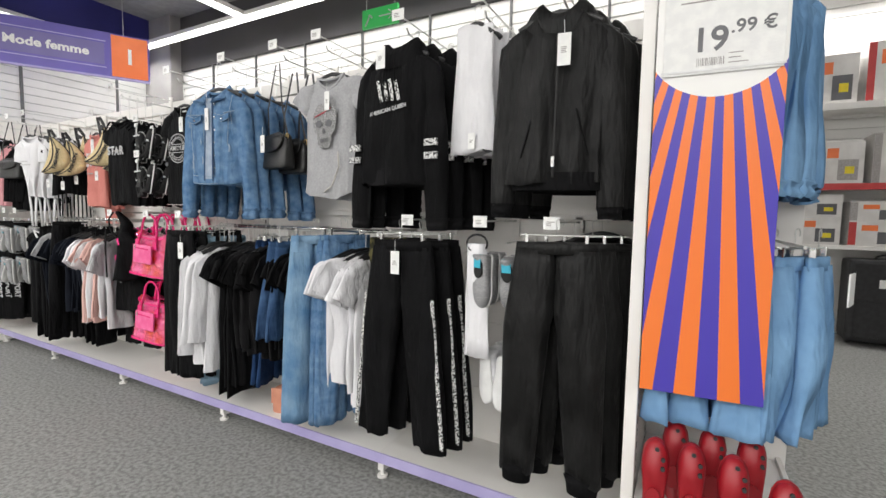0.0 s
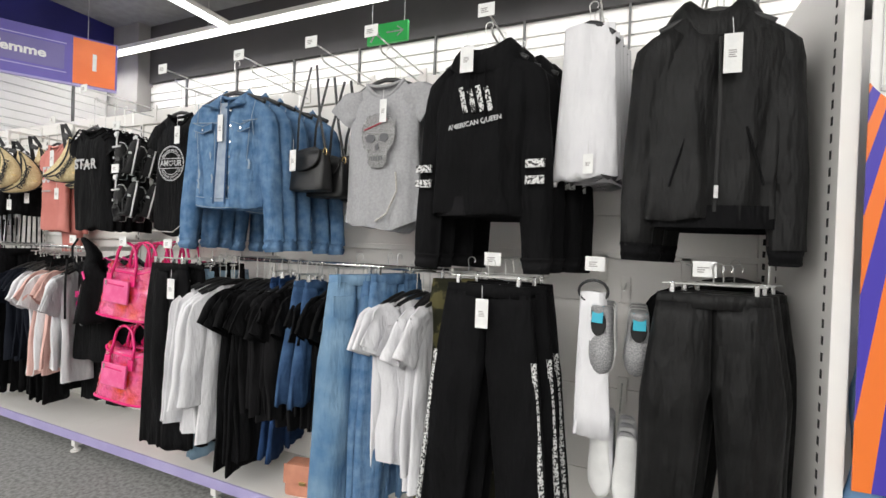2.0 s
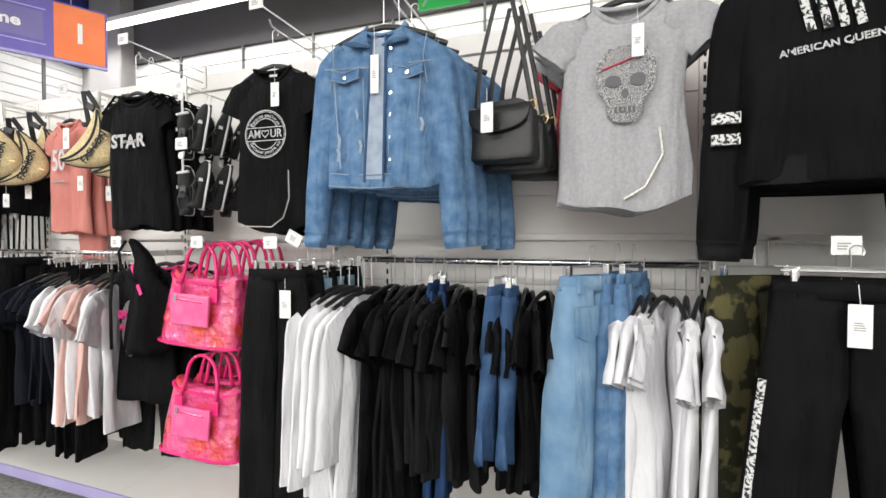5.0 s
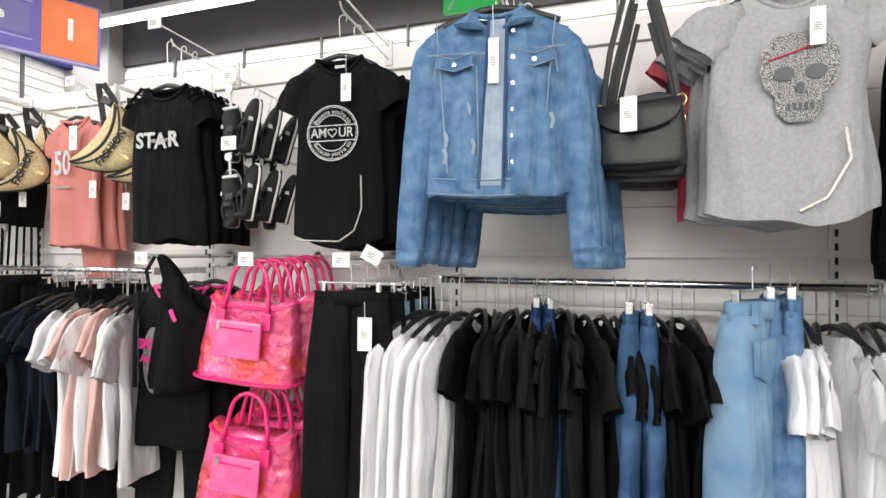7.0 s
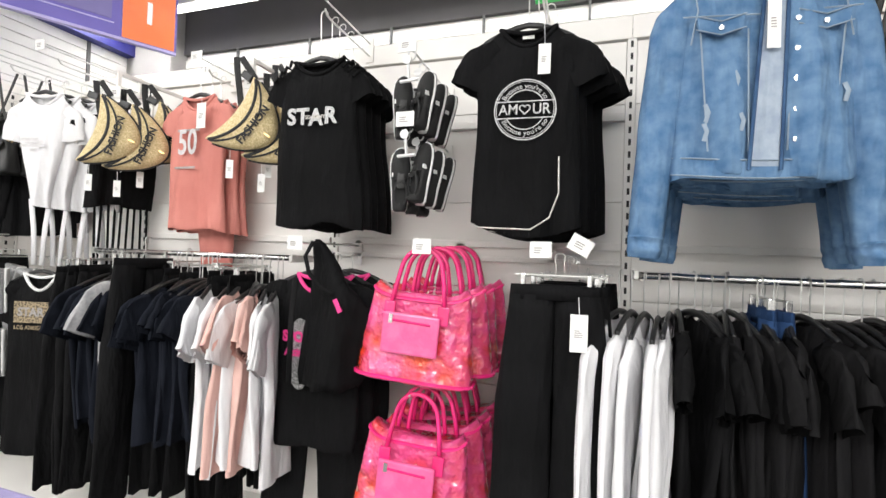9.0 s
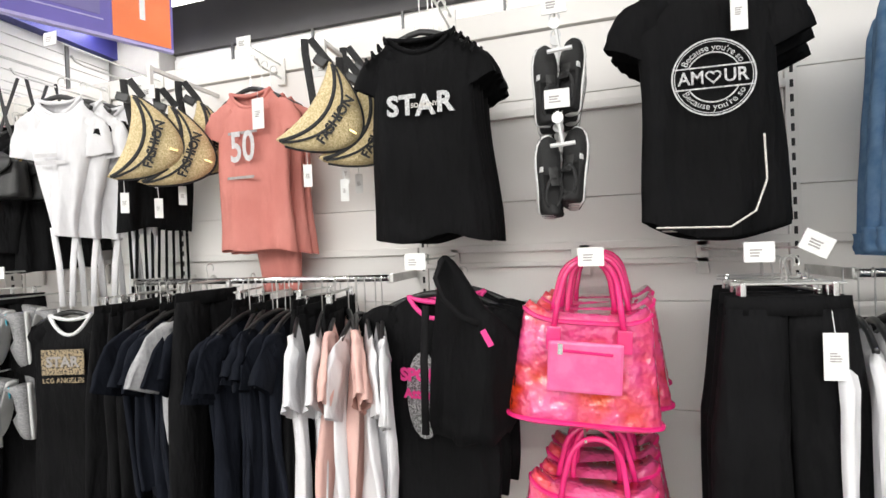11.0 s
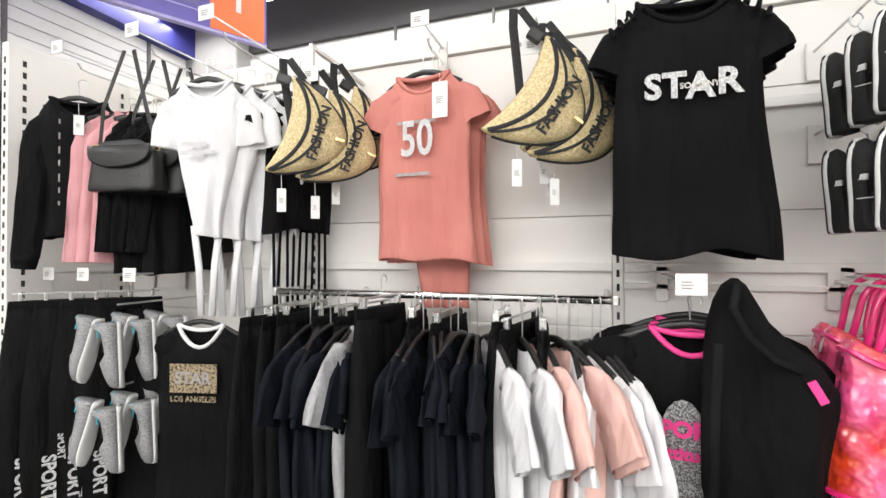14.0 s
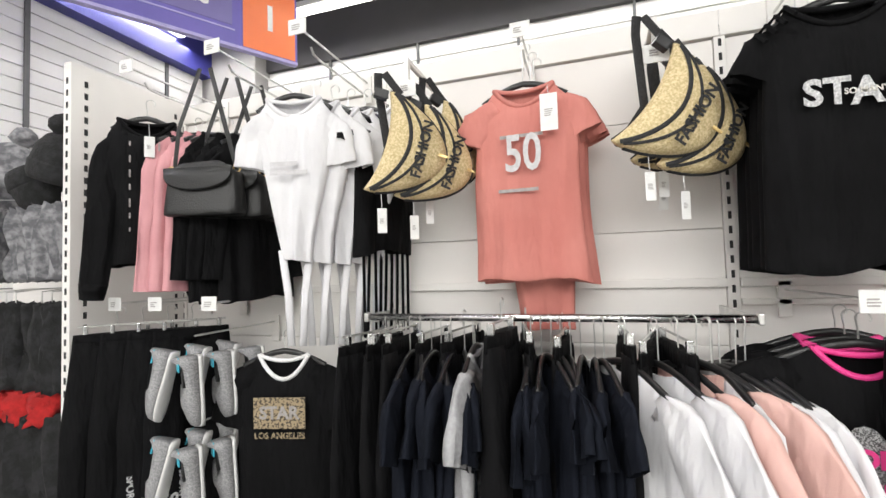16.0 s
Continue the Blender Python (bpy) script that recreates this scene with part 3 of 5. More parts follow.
# hanging rails
def hang_rail(x0, x1, y, z):
    g = thing("hanging_rail", "chrome hanging rail on wall brackets", "clothes rail", "hanging rails")
    part("bar", tube([(x0, y, z), (x1, y, z)], 0.0125, 10), CHROME, g, smooth=True)
    for x in (x0 + 0.02, x1 - 0.02):
        part("bracket", box(x - 0.006, x + 0.006, y, WALL_Y, z - 0.02, z + 0.012, 0.002), HOOKMETAL, g)
    for x in (x0, x1):
        part("end_cap", box(x - 0.008, x + 0.008, y - 0.016, y + 0.016, z - 0.016, z + 0.016, 0.004), HOOKMETAL, g)


RAIL_Z, RAIL_Y = 1.385, 2.265
hang_rail(-2.60, -1.24, RAIL_Y, RAIL_Z)
hang_rail(-5.17, -3.97, RAIL_Y - 0.01, RAIL_Z + 0.01)


# ---- upper row of garments ----
def arm_set(xs, z=2.44, tip=2.02):
    for x in xs:
        arm_hook(x, z, tip)


arm_set((-0.27, -0.62, -1.04, -1.57, -1.90, -2.36, -2.94))
arm_set((-3.79,), 2.44, 2.08)
arm_set((-4.60,), 2.36, 2.30)
arm_set((-5.30, -5.66, -6.08), 2.38, 2.05)


def stack(ob, count, dx, dy, turn=3.0):
    """More of the same garment behind the first one on its arm."""
    m0 = ob.matrix_basis.copy()
    for i in range(1, count):
        copy_thing(ob, Matrix.Translation((dx * i + random.uniform(-0.012, 0.012), dy * i, random.uniform(-0.012, 0.006))) @ m0 @ pose(0, 0, 0, 0, 0, random.uniform(-turn, turn)))


# black zip jacket
g = top_garment("zip_jacket", "black velour hooded zip jacket on a hanger", VELOUR, 0.38, 0.66, pose(-0.255, 2.0, 2.28, 0, 0, 6), "jacket", "velour jackets",
                sleeve=0.68, sleeve_w=(0.15, 0.10), angle=84, depth=0.10, neck=0.17, seed=3, cuff=BLACK, amp=0.04, dip=0.1, bend=4, hang_z=2.392)
part("hood", loft([[(r * math.cos(2 * math.pi * k / 20), 0.03 + d * math.sin(2 * math.pi * k / 20), z + 0.03 * math.cos(4 * math.pi * k / 20)) for k in range(20)] for z, r, d in ((-0.05, 0.15, 0.06), (0.0, 0.12, 0.06), (0.03, 0.09, 0.045), (0.035, 0.075, 0.03))], cap0=False, cap1=False), VELOUR, g, smooth=True)
part("zip", tube([(0.0, -0.055, -0.10), (0.005, -0.058, -0.3), (0.0, -0.06, -0.64)], 0.005, 6), SLOT, g, "black zip")
part("zip_pull", box(-0.006, 0.006, -0.072, -0.066, -0.60, -0.56), CHROME, g)
for s in (-1, 1):
    part("pocket_edge", tube([(s * 0.08, -0.058, -0.38), (s * 0.13, -0.058, -0.56)], 0.004, 5), BLACK, g)
part("hem_band", loft([[(0.185 * math.cos(2 * math.pi * k / 32), 0.058 * math.sin(2 * math.pi * k / 32), z) for k in range(32)] for z in (-0.62, -0.69)], False, False), BLACK, g, smooth=True)
swing_tag(g, 0.03, -0.075, -0.10, 0.05, 0.12)
stack(g, 3, 0.05, 0.12)

# white trousers folded over hangers
for i in range(5):
    g = thing("folded_trousers", "white cotton trousers folded over a hanger", "trousers", "white folded trousers", pose(-0.65 + i * 0.012, 2.06 + i * 0.07, 2.33, 0, 0, random.uniform(-8, 8)))
    rings = []
    for v in (0, 0.02, 0.25, 0.5, 0.75, 0.97, 1.0):
        rings.append([((0.088 + 0.03 * v) * math.cos(2 * math.pi * k / 24), (0.02 + 0.015 * v) * math.sin(2 * math.pi * k / 24) + fold(math.cos(2 * math.pi * k / 24) * 0.1, v, i, 0.02), -0.56 * v + 0.012 * math.sin(k * 2.3) * (v > 0.9)) for k in range(24)])
    part("cloth", loft(rings), WHITE, g, smooth=True)
    hanger(g, 0.17)
    swing_tag(g, 0.02, -0.05, -0.48, 0.035, 0.07)

# black hooded sweatshirt with lettering
g = top_garment("hooded_sweatshirt", "black hooded sweatshirt with white animal-print lettering", BLACK, 0.40, 0.64, pose(-1.04, 2.03, 2.27, 0, 0, -4), "sweatshirt", "black sweatshirts",
                sleeve=0.74, sleeve_w=(0.15, 0.12), angle=83, depth=0.11, neck=0.16, seed=8, cuff=CHAR, amp=0.04, bend=5, hang_z=2.392)
part("hood", loft([[(r * math.cos(2 * math.pi * k / 20), 0.02 + d * math.sin(2 * math.pi * k / 20), z + 0.025 * math.cos(4 * math.pi * k / 20)) for k in range(20)] for z, r, d in ((-0.07, 0.17, 0.075), (-0.01, 0.14, 0.07), (0.03, 0.10, 0.05), (0.03, 0.08, 0.03))], cap0=False, cap1=False), BLACK, g, smooth=True)
lettering("AMERICAN QUEEN", 0.026, PRINT, g, (-0.005, -0.078, -0.292), bold=0.0006, tilt=-7)
for i, x in enumerate((-0.058, -0.022, 0.012, 0.046)):
    part("claw_print", tube([(x - 0.012, -0.074, -0.15 - 0.01 * (i % 2)), (x, -0.075, -0.2), (x + 0.012, -0.074, -0.25)], 0.011, 5, flat=0.15), LEOPARD, g)
part("hem_band", loft([[(0.195 * math.cos(2 * math.pi * k / 32), 0.06 * math.sin(2 * math.pi * k / 32), z) for k in range(32)] for z in (-0.57, -0.645)], False, False), CHAR, g, smooth=True)
for s in (-1, 1):
    for j in range(2):
        part("sleeve_print", box(s * 0.232 - 0.035, s * 0.232 + 0.035, -0.062, -0.05, -0.47 - j * 0.06, -0.44 - j * 0.06), LEOPARD, g)
    part("drawstring", tube([(s * 0.03, -0.07, -0.05), (s * 0.035, -0.078, -0.25 - 0.04 * s)], 0.003, 5), BLACK, g)
swing_tag(g, -0.04, -0.09, -0.0, 0.055, 0.10)
stack(g, 4, 0.035, 0.1)

# grey tee with skull
g = top_garment("skull_t_shirt", "light grey t-shirt with a rhinestone skull print", GREY, 0.38, 0.64, pose(-1.535, 2.10, 2.235, 0, 0, -3), "t-shirt", "skull t-shirts", sleeve=0.13,
                sleeve_w=(0.17, 0.15), angle=50, seed=12, flare=0.03, waist=0.02, neck=0.20, hem_dip=-0.03, hang_z=2.392)
rings = []
for z, hw in ((0.115, 0.03), (0.105, 0.06), (0.07, 0.085), (0.02, 0.09), (-0.03, 0.078), (-0.055, 0.055), (-0.10, 0.052), (-0.125, 0.03)):
    rings.append([(hw * math.cos(2 * math.pi * k / 24), -0.052 + 0.003 * math.sin(2 * math.pi * k / 24), z - 0.27) for k in range(24)])
sk = part("skull_print", loft(rings), SEQUIN, g, "rhinestone skull print")
for x, z, rx, rz in ((-0.036, -0.265, 0.024, 0.02), (0.036, -0.265, 0.024, 0.02), (0.0, -0.305, 0.01, 0.016)):
    part("skull_socket", loft([[(x + rx * math.cos(2 * math.pi * k / 14), y, z + rz * math.sin(2 * math.pi * k / 14)) for k in range(14)] for y in (-0.058, -0.0565)]), INK, sk)
part("skull_scratch", tube([(-0.07, -0.0575, -0.225), (0.0, -0.0575, -0.205), (0.05, -0.0575, -0.185)], 0.003, 4), REDPRINT, sk)
for j in range(5):
    part("skull_tooth", box(-0.03 + j * 0.013, -0.022 + j * 0.013, -0.0575, -0.0565, -0.365, -0.345), INK, sk)
part("side_zip", tube([(0.10, -0.052, -0.42), (0.11, -0.054, -0.50), (0.06, -0.054, -0.60), (0.0, -0.052, -0.635)], 0.005, 5), SILVER, g)
swing_tag(g, 0.035, -0.068, -0.10, 0.035, 0.10)
stack(g, 3, -0.01, 0.08)
g = top_garment("t_shirt", "red t-shirt behind the grey ones", REDPRINT, 0.38, 0.63, pose(-1.57, 2.36, 2.24, 0, 0, -3), "t-shirt", sleeve=0.13, angle=50, seed=13)


# black leather handbags
def handbag(m, label, group, w=0.26, h=0.19, d=0.10, strap=0.42):
    b = thing("handbag", label, "handbag", group, m)
    rings = []
    for v in (0, 0.03, 0.12, 0.5, 0.85, 0.97, 1.0):
        f = 0.9 + 0.1 * (1 - v)
        e = 1 - (0.06 if v in (0, 1.0) else 0.015 if v in (0.03, 0.97) else 0)
        rings.append([(w / 2 * f * e * abs(math.cos(a)) ** 0.5 * (1 if math.cos(a) > 0 else -1), d / 2 * (1.1 - 0.45 * v) * e * abs(math.sin(a)) ** 0.6 * (1 if math.sin(a) > 0 else -1), -h + h * v - 0.022 * math.cos(a * 2) * (v > 0.9) + 0.014 * noise.noise(Vector((math.cos(a) * 2, v * 2, w * 9)))) for a in [2 * math.pi * k / 32 for k in range(32)]])
    part("body", loft(rings), LEATHER, b, smooth=True)
    part("flap", loft([[(w * 0.44 * f * math.cos(math.pi * k / 14), yy - 0.012 * math.sin(math.pi * k / 14), -h * 0.02 - h * dd * math.sin(math.pi * k / 14) ** 0.6) for k in range(15)] for f, yy, dd in ((1.0, -d * 0.40, 0.46), (1.0, -d * 0.44, 0.48), (0.97, -d * 0.46, 0.44))]), LEATHER, b, smooth=True)
    part("clasp", box(-0.02, 0.02, -d * 0.53, -d * 0.49, -h * 0.45, -h * 0.4, 0.002), GOLD, b)
    for s in (-1, 1):
        part("strap", tube([(s * w * 0.42, 0, -0.02), (s * w * 0.3, -0.02, strap * 0.4), (s * 0.02, 0, strap)], 0.009, 6, flat=0.3), LEATHER, b)
        part("ring", tube(arc(s * w * 0.43, -0.005, 0.013, 0.016, 0, 360, 12, -0.01), 0.003, 5), GOLD, b)
    return b


for i in range(4):
    b = handbag(pose(-1.93 + 0.02 * i, 2.08 + 0.11 * i, 1.93 - 0.02 * (i % 2), 0, 0, -12 + 5 * i), "black leather shoulder bag hanging by its straps", "black shoulder bags")
    if i < 2:
        swing_tag(b, -0.02 + 0.03 * i, -0.09, 0.0, 0.045, 0.10)

# denim jackets
g = top_garment("denim_jacket", "washed blue denim jacket with metal buttons", DENIM, 0.44, 0.56, pose(-2.345, 1.985, 2.22, 0, 0, 5), "jacket", "denim jackets",
                sleeve=0.66, sleeve_w=(0.125, 0.09), angle=82, depth=0.12, neck=0.16, seed=21, cuff=DENIM, amp=0.035, bend=4, hang_z=2.392)
opening = part("open_front", loft([[(-0.012 - 0.03 * v, -0.0705 - 0.004 * math.sin(3 * v), -0.06 - 0.48 * v), (0.036 - 0.01 * v, -0.0705, -0.06 - 0.48 * v), (0.036 - 0.01 * v, -0.066, -0.06 - 0.48 * v), (-0.012 - 0.03 * v, -0.066, -0.06 - 0.48 * v)] for v in (0, 0.25, 0.5, 0.75, 1.0)]), DENIM_PALE, g, "pale reverse of the cloth seen in the open front")
for off in (-0.014, 0.037):
    part("placket_edge", tube([(off - (0.03 if off < 0 else 0.01) * v, -0.074, -0.05 - 0.50 * v) for v in (0, 0.25, 0.5, 0.75, 1.0)], 0.005, 5, flat=0.5), DENIM_MID, opening)
for sd in (-1, 1):
    part("shoulder_seam", tube([(sd * 0.175, -0.05, -0.05), (sd * 0.165, -0.062, -0.13), (sd * 0.18, -0.062, -0.22)], 0.0022, 4), STITCH, g)
    for zf in (-0.165, -0.20):
        part("pocket_seam", tube([(sd * 0.115 - 0.058, -0.077, zf + 0.012), (sd * 0.115, -0.079, zf - 0.006), (sd * 0.115 + 0.058, -0.077, zf + 0.012)], 0.0018, 4), STITCH, g)
for s in (-1, 1):
    rings = []
    for u in (0, 0.25, 0.5, 0.75, 1.0):
        inner = Vector((s * (0.07 - 0.045 * u ** 1.5), 0.03 - 0.105 * u, 0.035 - 0.125 * u))
        outer = Vector((s * (0.098 + 0.018 * u), 0.04 - 0.122 * u, -0.005 - 0.085 * u + 0.015 * (u == 1.0)))
        lift = Vector((0, -0.006, 0.004))
        rings.append([inner + lift, (inner + outer) / 2 + lift * 2.6, outer + lift, outer, inner])
    cb = loft(rings)
    part("collar", cb, DENIM, g)
    pk = part("pocket_flap", loft([[(s * 0.115 + x, y, z) for x, z in ((-0.055, -0.16), (0.055, -0.155), (0.05, -0.19), (0.0, -0.205), (-0.05, -0.19))] for y in (-0.075, -0.066)]), DENIM, g)
    part("button", loft([[(s * 0.115 + 0.0065 * math.cos(2 * math.pi * k / 10), y, -0.187 + 0.0065 * math.sin(2 * math.pi * k / 10)) for k in range(10)] for y in (-0.080, -0.075)]), CHROME, pk)
    for x in (0.05, 0.16):
        part("seam", tube([(s * x, -0.068, -0.19), (s * x * 0.85, -0.068, -0.50)], 0.0022, 4), STITCH, g)
    part("yoke_seam", tube([(s * 0.02, -0.069, -0.155), (s * 0.2, -0.06, -0.145)], 0.0022, 4), STITCH, g)
    for j in range(4):
        xx, zz = s * random.uniform(0.05, 0.17), random.uniform(-0.45, -0.24)
        part("worn_patch", tube([(xx, -0.069, zz), (xx + 0.008, -0.07, zz - 0.02), (xx + 0.002, -0.069, zz - 0.045)], 0.006, 5, flat=0.15), STITCH, g)
for j in range(6):
    part("button", loft([[(0.055 + 0.0065 * math.cos(2 * math.pi * k / 10), y, -0.10 - 0.075 * j + 0.0065 * math.sin(2 * math.pi * k / 10)) for k in range(10)] for y in (-0.078, -0.07)]), CHROME, g)
part("waistband", loft([[(0.217 * math.cos(2 * math.pi * k / 32), 0.07 * math.sin(2 * math.pi * k / 32), z + 0.01 * math.cos(4 * math.pi * k / 32)) for k in range(32)] for z in (-0.51, -0.535, -0.565)], False, False), DENIM, g, smooth=True)
for z in (-0.515, -0.56):
    part("seam", tube([(0.216 * math.cos(math.pi + math.pi * k / 16), 0.074 * math.sin(math.pi + math.pi * k / 16), z + 0.01 * math.cos(4 * math.pi * (k + 16) / 32)) for k in range(17)], 0.002, 4), STITCH, g)
swing_tag(g, 0.0, -0.085, -0.12, 0.03, 0.13, 0.1)
stack(g, 5, 0.022, 0.09, 5)


# black tees with prints
def ring_print(parent, x, z, r, y, mat, width=0.004, name="print_ring"):
    return part(name, tube([(x + r * math.cos(2 * math.pi * i / 40), y, z + r * math.sin(2 * math.pi * i / 40)) for i in range(41)], width, 4, flat=0.2), mat, parent)


g = top_garment("amour_t_shirt", "black t-shirt with a round white slogan print and side zip", BLACK, 0.35, 0.69, pose(-2.975, 2.16, 2.225, 0, 0, 3), "t-shirt", "black slogan t-shirts",
                sleeve=0.15, sleeve_w=(0.16, 0.13), angle=66, seed=31, flare=0.02, neck=0.19, hem_dip=-0.03, amp=0.014, hang_z=2.392)
YP = -0.056
ring_print(g, 0, -0.30, 0.101, YP, PRINT, 0.0022)
ring_print(g, 0, -0.30, 0.095, YP, PRINT, 0.0010)
for a0, a1 in ((25, 155), (205, 335)):
    part("print_arc", tube(arc(0, -0.30, 0.066, 0.066, a0, a1, 16, YP), 0.0018, 4, flat=0.2), PRINT, g)
for z in (-0.272, -0.328):
    part("print_line", box(-0.094, 0.094, YP - 0.001, YP, z - 0.0018, z + 0.0018), PRINT, g)
lettering("AM", 0.050, PRINT, g, (-0.054, YP, -0.30), bold=0.0005, squash=0.9)
lettering("UR", 0.050, PRINT, g, (0.054, YP, -0.30), bold=0.0005, squash=0.9)
part("print_heart", tube([(0.0011 * 16 * math.sin(a) ** 3, YP, -0.298 + 0.0011 * (13 * math.cos(a) - 5 * math.cos(2 * a) - 2 * math.cos(3 * a) - math.cos(4 * a))) for a in [2 * math.pi * i / 24 for i in range(25)]], 0.0022, 4, flat=0.2), PRINT, g)
lettering("Because you're so", 0.024, PRINT, g, (0, YP, -0.221), bend=0.078)
lettering("Because you're so", 0.024, PRINT, g, (0, YP, -0.379), bend=-0.078)
part("side_zip", tube([(0.115, YP, -0.46), (0.118, YP, -0.58), (0.09, YP, -0.66), (0.03, YP, -0.70), (-0.15, YP + 0.01, -0.695)], 0.003, 5), SILVER, g)
swing_tag(g, 0.06, -0.07, -0.09, 0.04, 0.10, 0.07)
part("neck_label", box(-0.02, 0.02, 0.0, 0.003, -0.035, -0.015), CARD, g)
stack(g, 4, 0.03, 0.07)

g = top_garment("star_t_shirt", "black t-shirt with glittery silver letters", BLACK, 0.32, 0.66, pose(-3.80, 2.15, 2.19, 0, 0, 2), "t-shirt", "black star t-shirts",
                sleeve=0.12, sleeve_w=(0.16, 0.13), angle=66, hang_z=2.392, seed=34, flare=0.07, neck=0.22, amp=0.012, dip=0.06)
for ch, x, z, sz in (("S", -0.085, -0.24, 0.088), ("T", -0.036, -0.24, 0.088), ("A", 0.022, -0.245, 0.088), ("R", 0.085, -0.24, 0.088)):
    lettering(ch, sz, PRINT, g, (x, -0.052, z), bold=0.003)
for sd in (-1, 1):
    for j in range(4):
        xa, za = sd * (0.105 + 0.022 * j), -0.012 - 0.020 * j
        part("shoulder_strap", tube([(xa, -0.045, za - 0.02), (xa + sd * 0.012, -0.02, za + 0.012), (xa + sd * 0.012, 0.02, za + 0.012), (xa, 0.045, za - 0.02)], 0.006, 5), BLACK, g)
lettering("SO MANY", 0.020, SILVER, g, (0.02, -0.0545, -0.242), bold=0.0004)
stack(g, 5, 0.004, 0.06, 7)


# shoes
def shoe(m, label, group, upper, sole=SOLE, L=0.25, wd=0.088, name="shoe", open_back=False, rub=None):
    """A low shoe, heel at x = 0 and toe at x = L."""
    s = thing(name, label, "shoe", group, m)
    prof = [(0.0, 0.55, 0.075), (0.04, 0.72, 0.08), (0.15, 0.78, 0.075), (0.3, 0.80, 0.068), (0.45, 0.88, 0.062), (0.6, 0.98, 0.056), (0.75, 1.0, 0.048), (0.88, 0.86, 0.038), (0.96, 0.6, 0.028), (1.0, 0.25, 0.016)]
    so, up = [], []
    for u, w, h in prof:
        hw = wd / 2 * w
        so.append([(u * L * 1.01, hw * 1.05 * math.cos(2 * math.pi * k / 20), 0.012 + 0.013 * math.sin(2 * math.pi * k / 20)) for k in range(20)])
        dip = 0.6 if 0.1 < u < 0.5 else 1.0
        up.append([(u * L, hw * math.cos(math.pi * k / 11), 0.018 + h * (math.sin(math.pi * k / 11) ** 0.7) * (dip if 2 < k < 9 else 1.0)) for k in range(12)])
    part("sole", loft(so), sole, s, smooth=True)
    part("upper", loft(up), upper, s, smooth=True)
    part("opening", loft([[(L * (0.27 + 0.17 * math.cos(2 * math.pi * k / 16)), wd * 0.3 * math.sin(2 * math.pi * k / 16), z) for k in range(16)] for z in (0.056, 0.066)]), rub or SHOEBLACK, s)
    return s


def laces(s, L=0.25, mat=SOLE):
    for j in range(4):
        part("lace", tube([(L * (0.5 + 0.07 * j), -0.028, 0.062 - 0.004 * j), (L * (0.5 + 0.07 * j), 0, 0.075 - 0.005 * j), (L * (0.5 + 0.07 * j), 0.028, 0.062 - 0.004 * j)], 0.003, 4), mat, s)


for zc, n in ((2.02, 3), (1.76, 3)):
    arm_hook(-3.375, zc + 0.14, 2.04, True, double=False)
    for i in range(n):
        sg = thing("shoe_hanger", "white plastic shoe hanger", "shoe hanger", "shoe hangers", pose(-3.375, 2.08 + 0.11 * i, zc + 0.12))
        part("ring", tube(arc(0, 0.0, 0.014, 0.018, 0, 360, 12), 0.003, 5), CLEAR, sg)
        part("stem", tube([(0, -0.03, -0.015), (0.005, -0.04, -0.06), (0.012, -0.045, -0.11)], 0.005, 5), CLEAR, sg)
        part("disc", loft([[(0.016 * math.cos(2 * math.pi * k / 14), y, -0.035 + 0.016 * math.sin(2 * math.pi * k / 14)) for k in range(14)] for y in (-0.045, -0.04)]), CLEAR, sg)
        part("crossbar", tube([(-0.022, -0.045, -0.112), (0.045, -0.045, -0.108)], 0.006, 6), CLEAR, sg)
        for s in (-1, 1):
            sh = shoe(pose(-3.375 + s * 0.046, 2.12 + 0.11 * i, zc - 0.165 + 0.012 * s, 0, -88 + s * 6 + 3 * i, 90 - s * (26 + 5 * i)) @ Matrix.Diagonal((0.94, 0.80, 0.84, 1)), "black mesh trainer with white sole edge", "black trainers", SHOEBLACK, SHOEBLACK, 0.24)
            if i == 0 and s > 0:
                swing_tag(sh, 0.03, 0.0, 0.10, 0.045, 0.06).matrix_basis = pose(0.05, 0.0, 0.08, 0, 90, 90)
            laces(sh, 0.24, SHOEBLACK)
            part("midsole", loft([[(0.24 * u, 0.044 * w * 1.08 * math.cos(2 * math.pi * k / 20), 0.018 + 0.015 * math.sin(2 * math.pi * k / 20)) for k in range(20)] for u, w in ((-0.01, 0.5), (0.04, 0.74), (0.3, 0.83), (0.6, 1.0), (0.75, 1.02), (0.9, 0.84), (1.0, 0.4), (1.015, 0.2))]), SOLE, sh, "white rubber midsole", True)
            part("collar", tube([(0.24 * (0.27 + 0.19 * math.cos(2 * math.pi * k / 20)), 0.028 * math.sin(2 * math.pi * k / 20), 0.074 + 0.008 * math.cos(2 * math.pi * k / 20)) for k in range(21)], 0.006, 6), WEB, sh, "padded collar")
            part("tongue", loft([[(0.24 * u, 0.018 * math.cos(2 * math.pi * k / 10), zz + 0.004 * math.sin(2 * math.pi * k / 10)) for k in range(10)] for u, zz in ((0.36, 0.092), (0.5, 0.074), (0.72, 0.062))]), LEATHER, sh)
            for sy in (-1, 1):
                part("stripe", box(0.13, 0.145, sy * 0.037 - 0.003, sy * 0.037 + 0.003, 0.035, 0.062), CLEAR, sh)
                part("heel_line", tube([(0.012, sy * 0.024, 0.06), (0.004, sy * 0.012, 0.075), (0.003, 0, 0.078)], 0.0025, 4), GREYPRINT, sh)


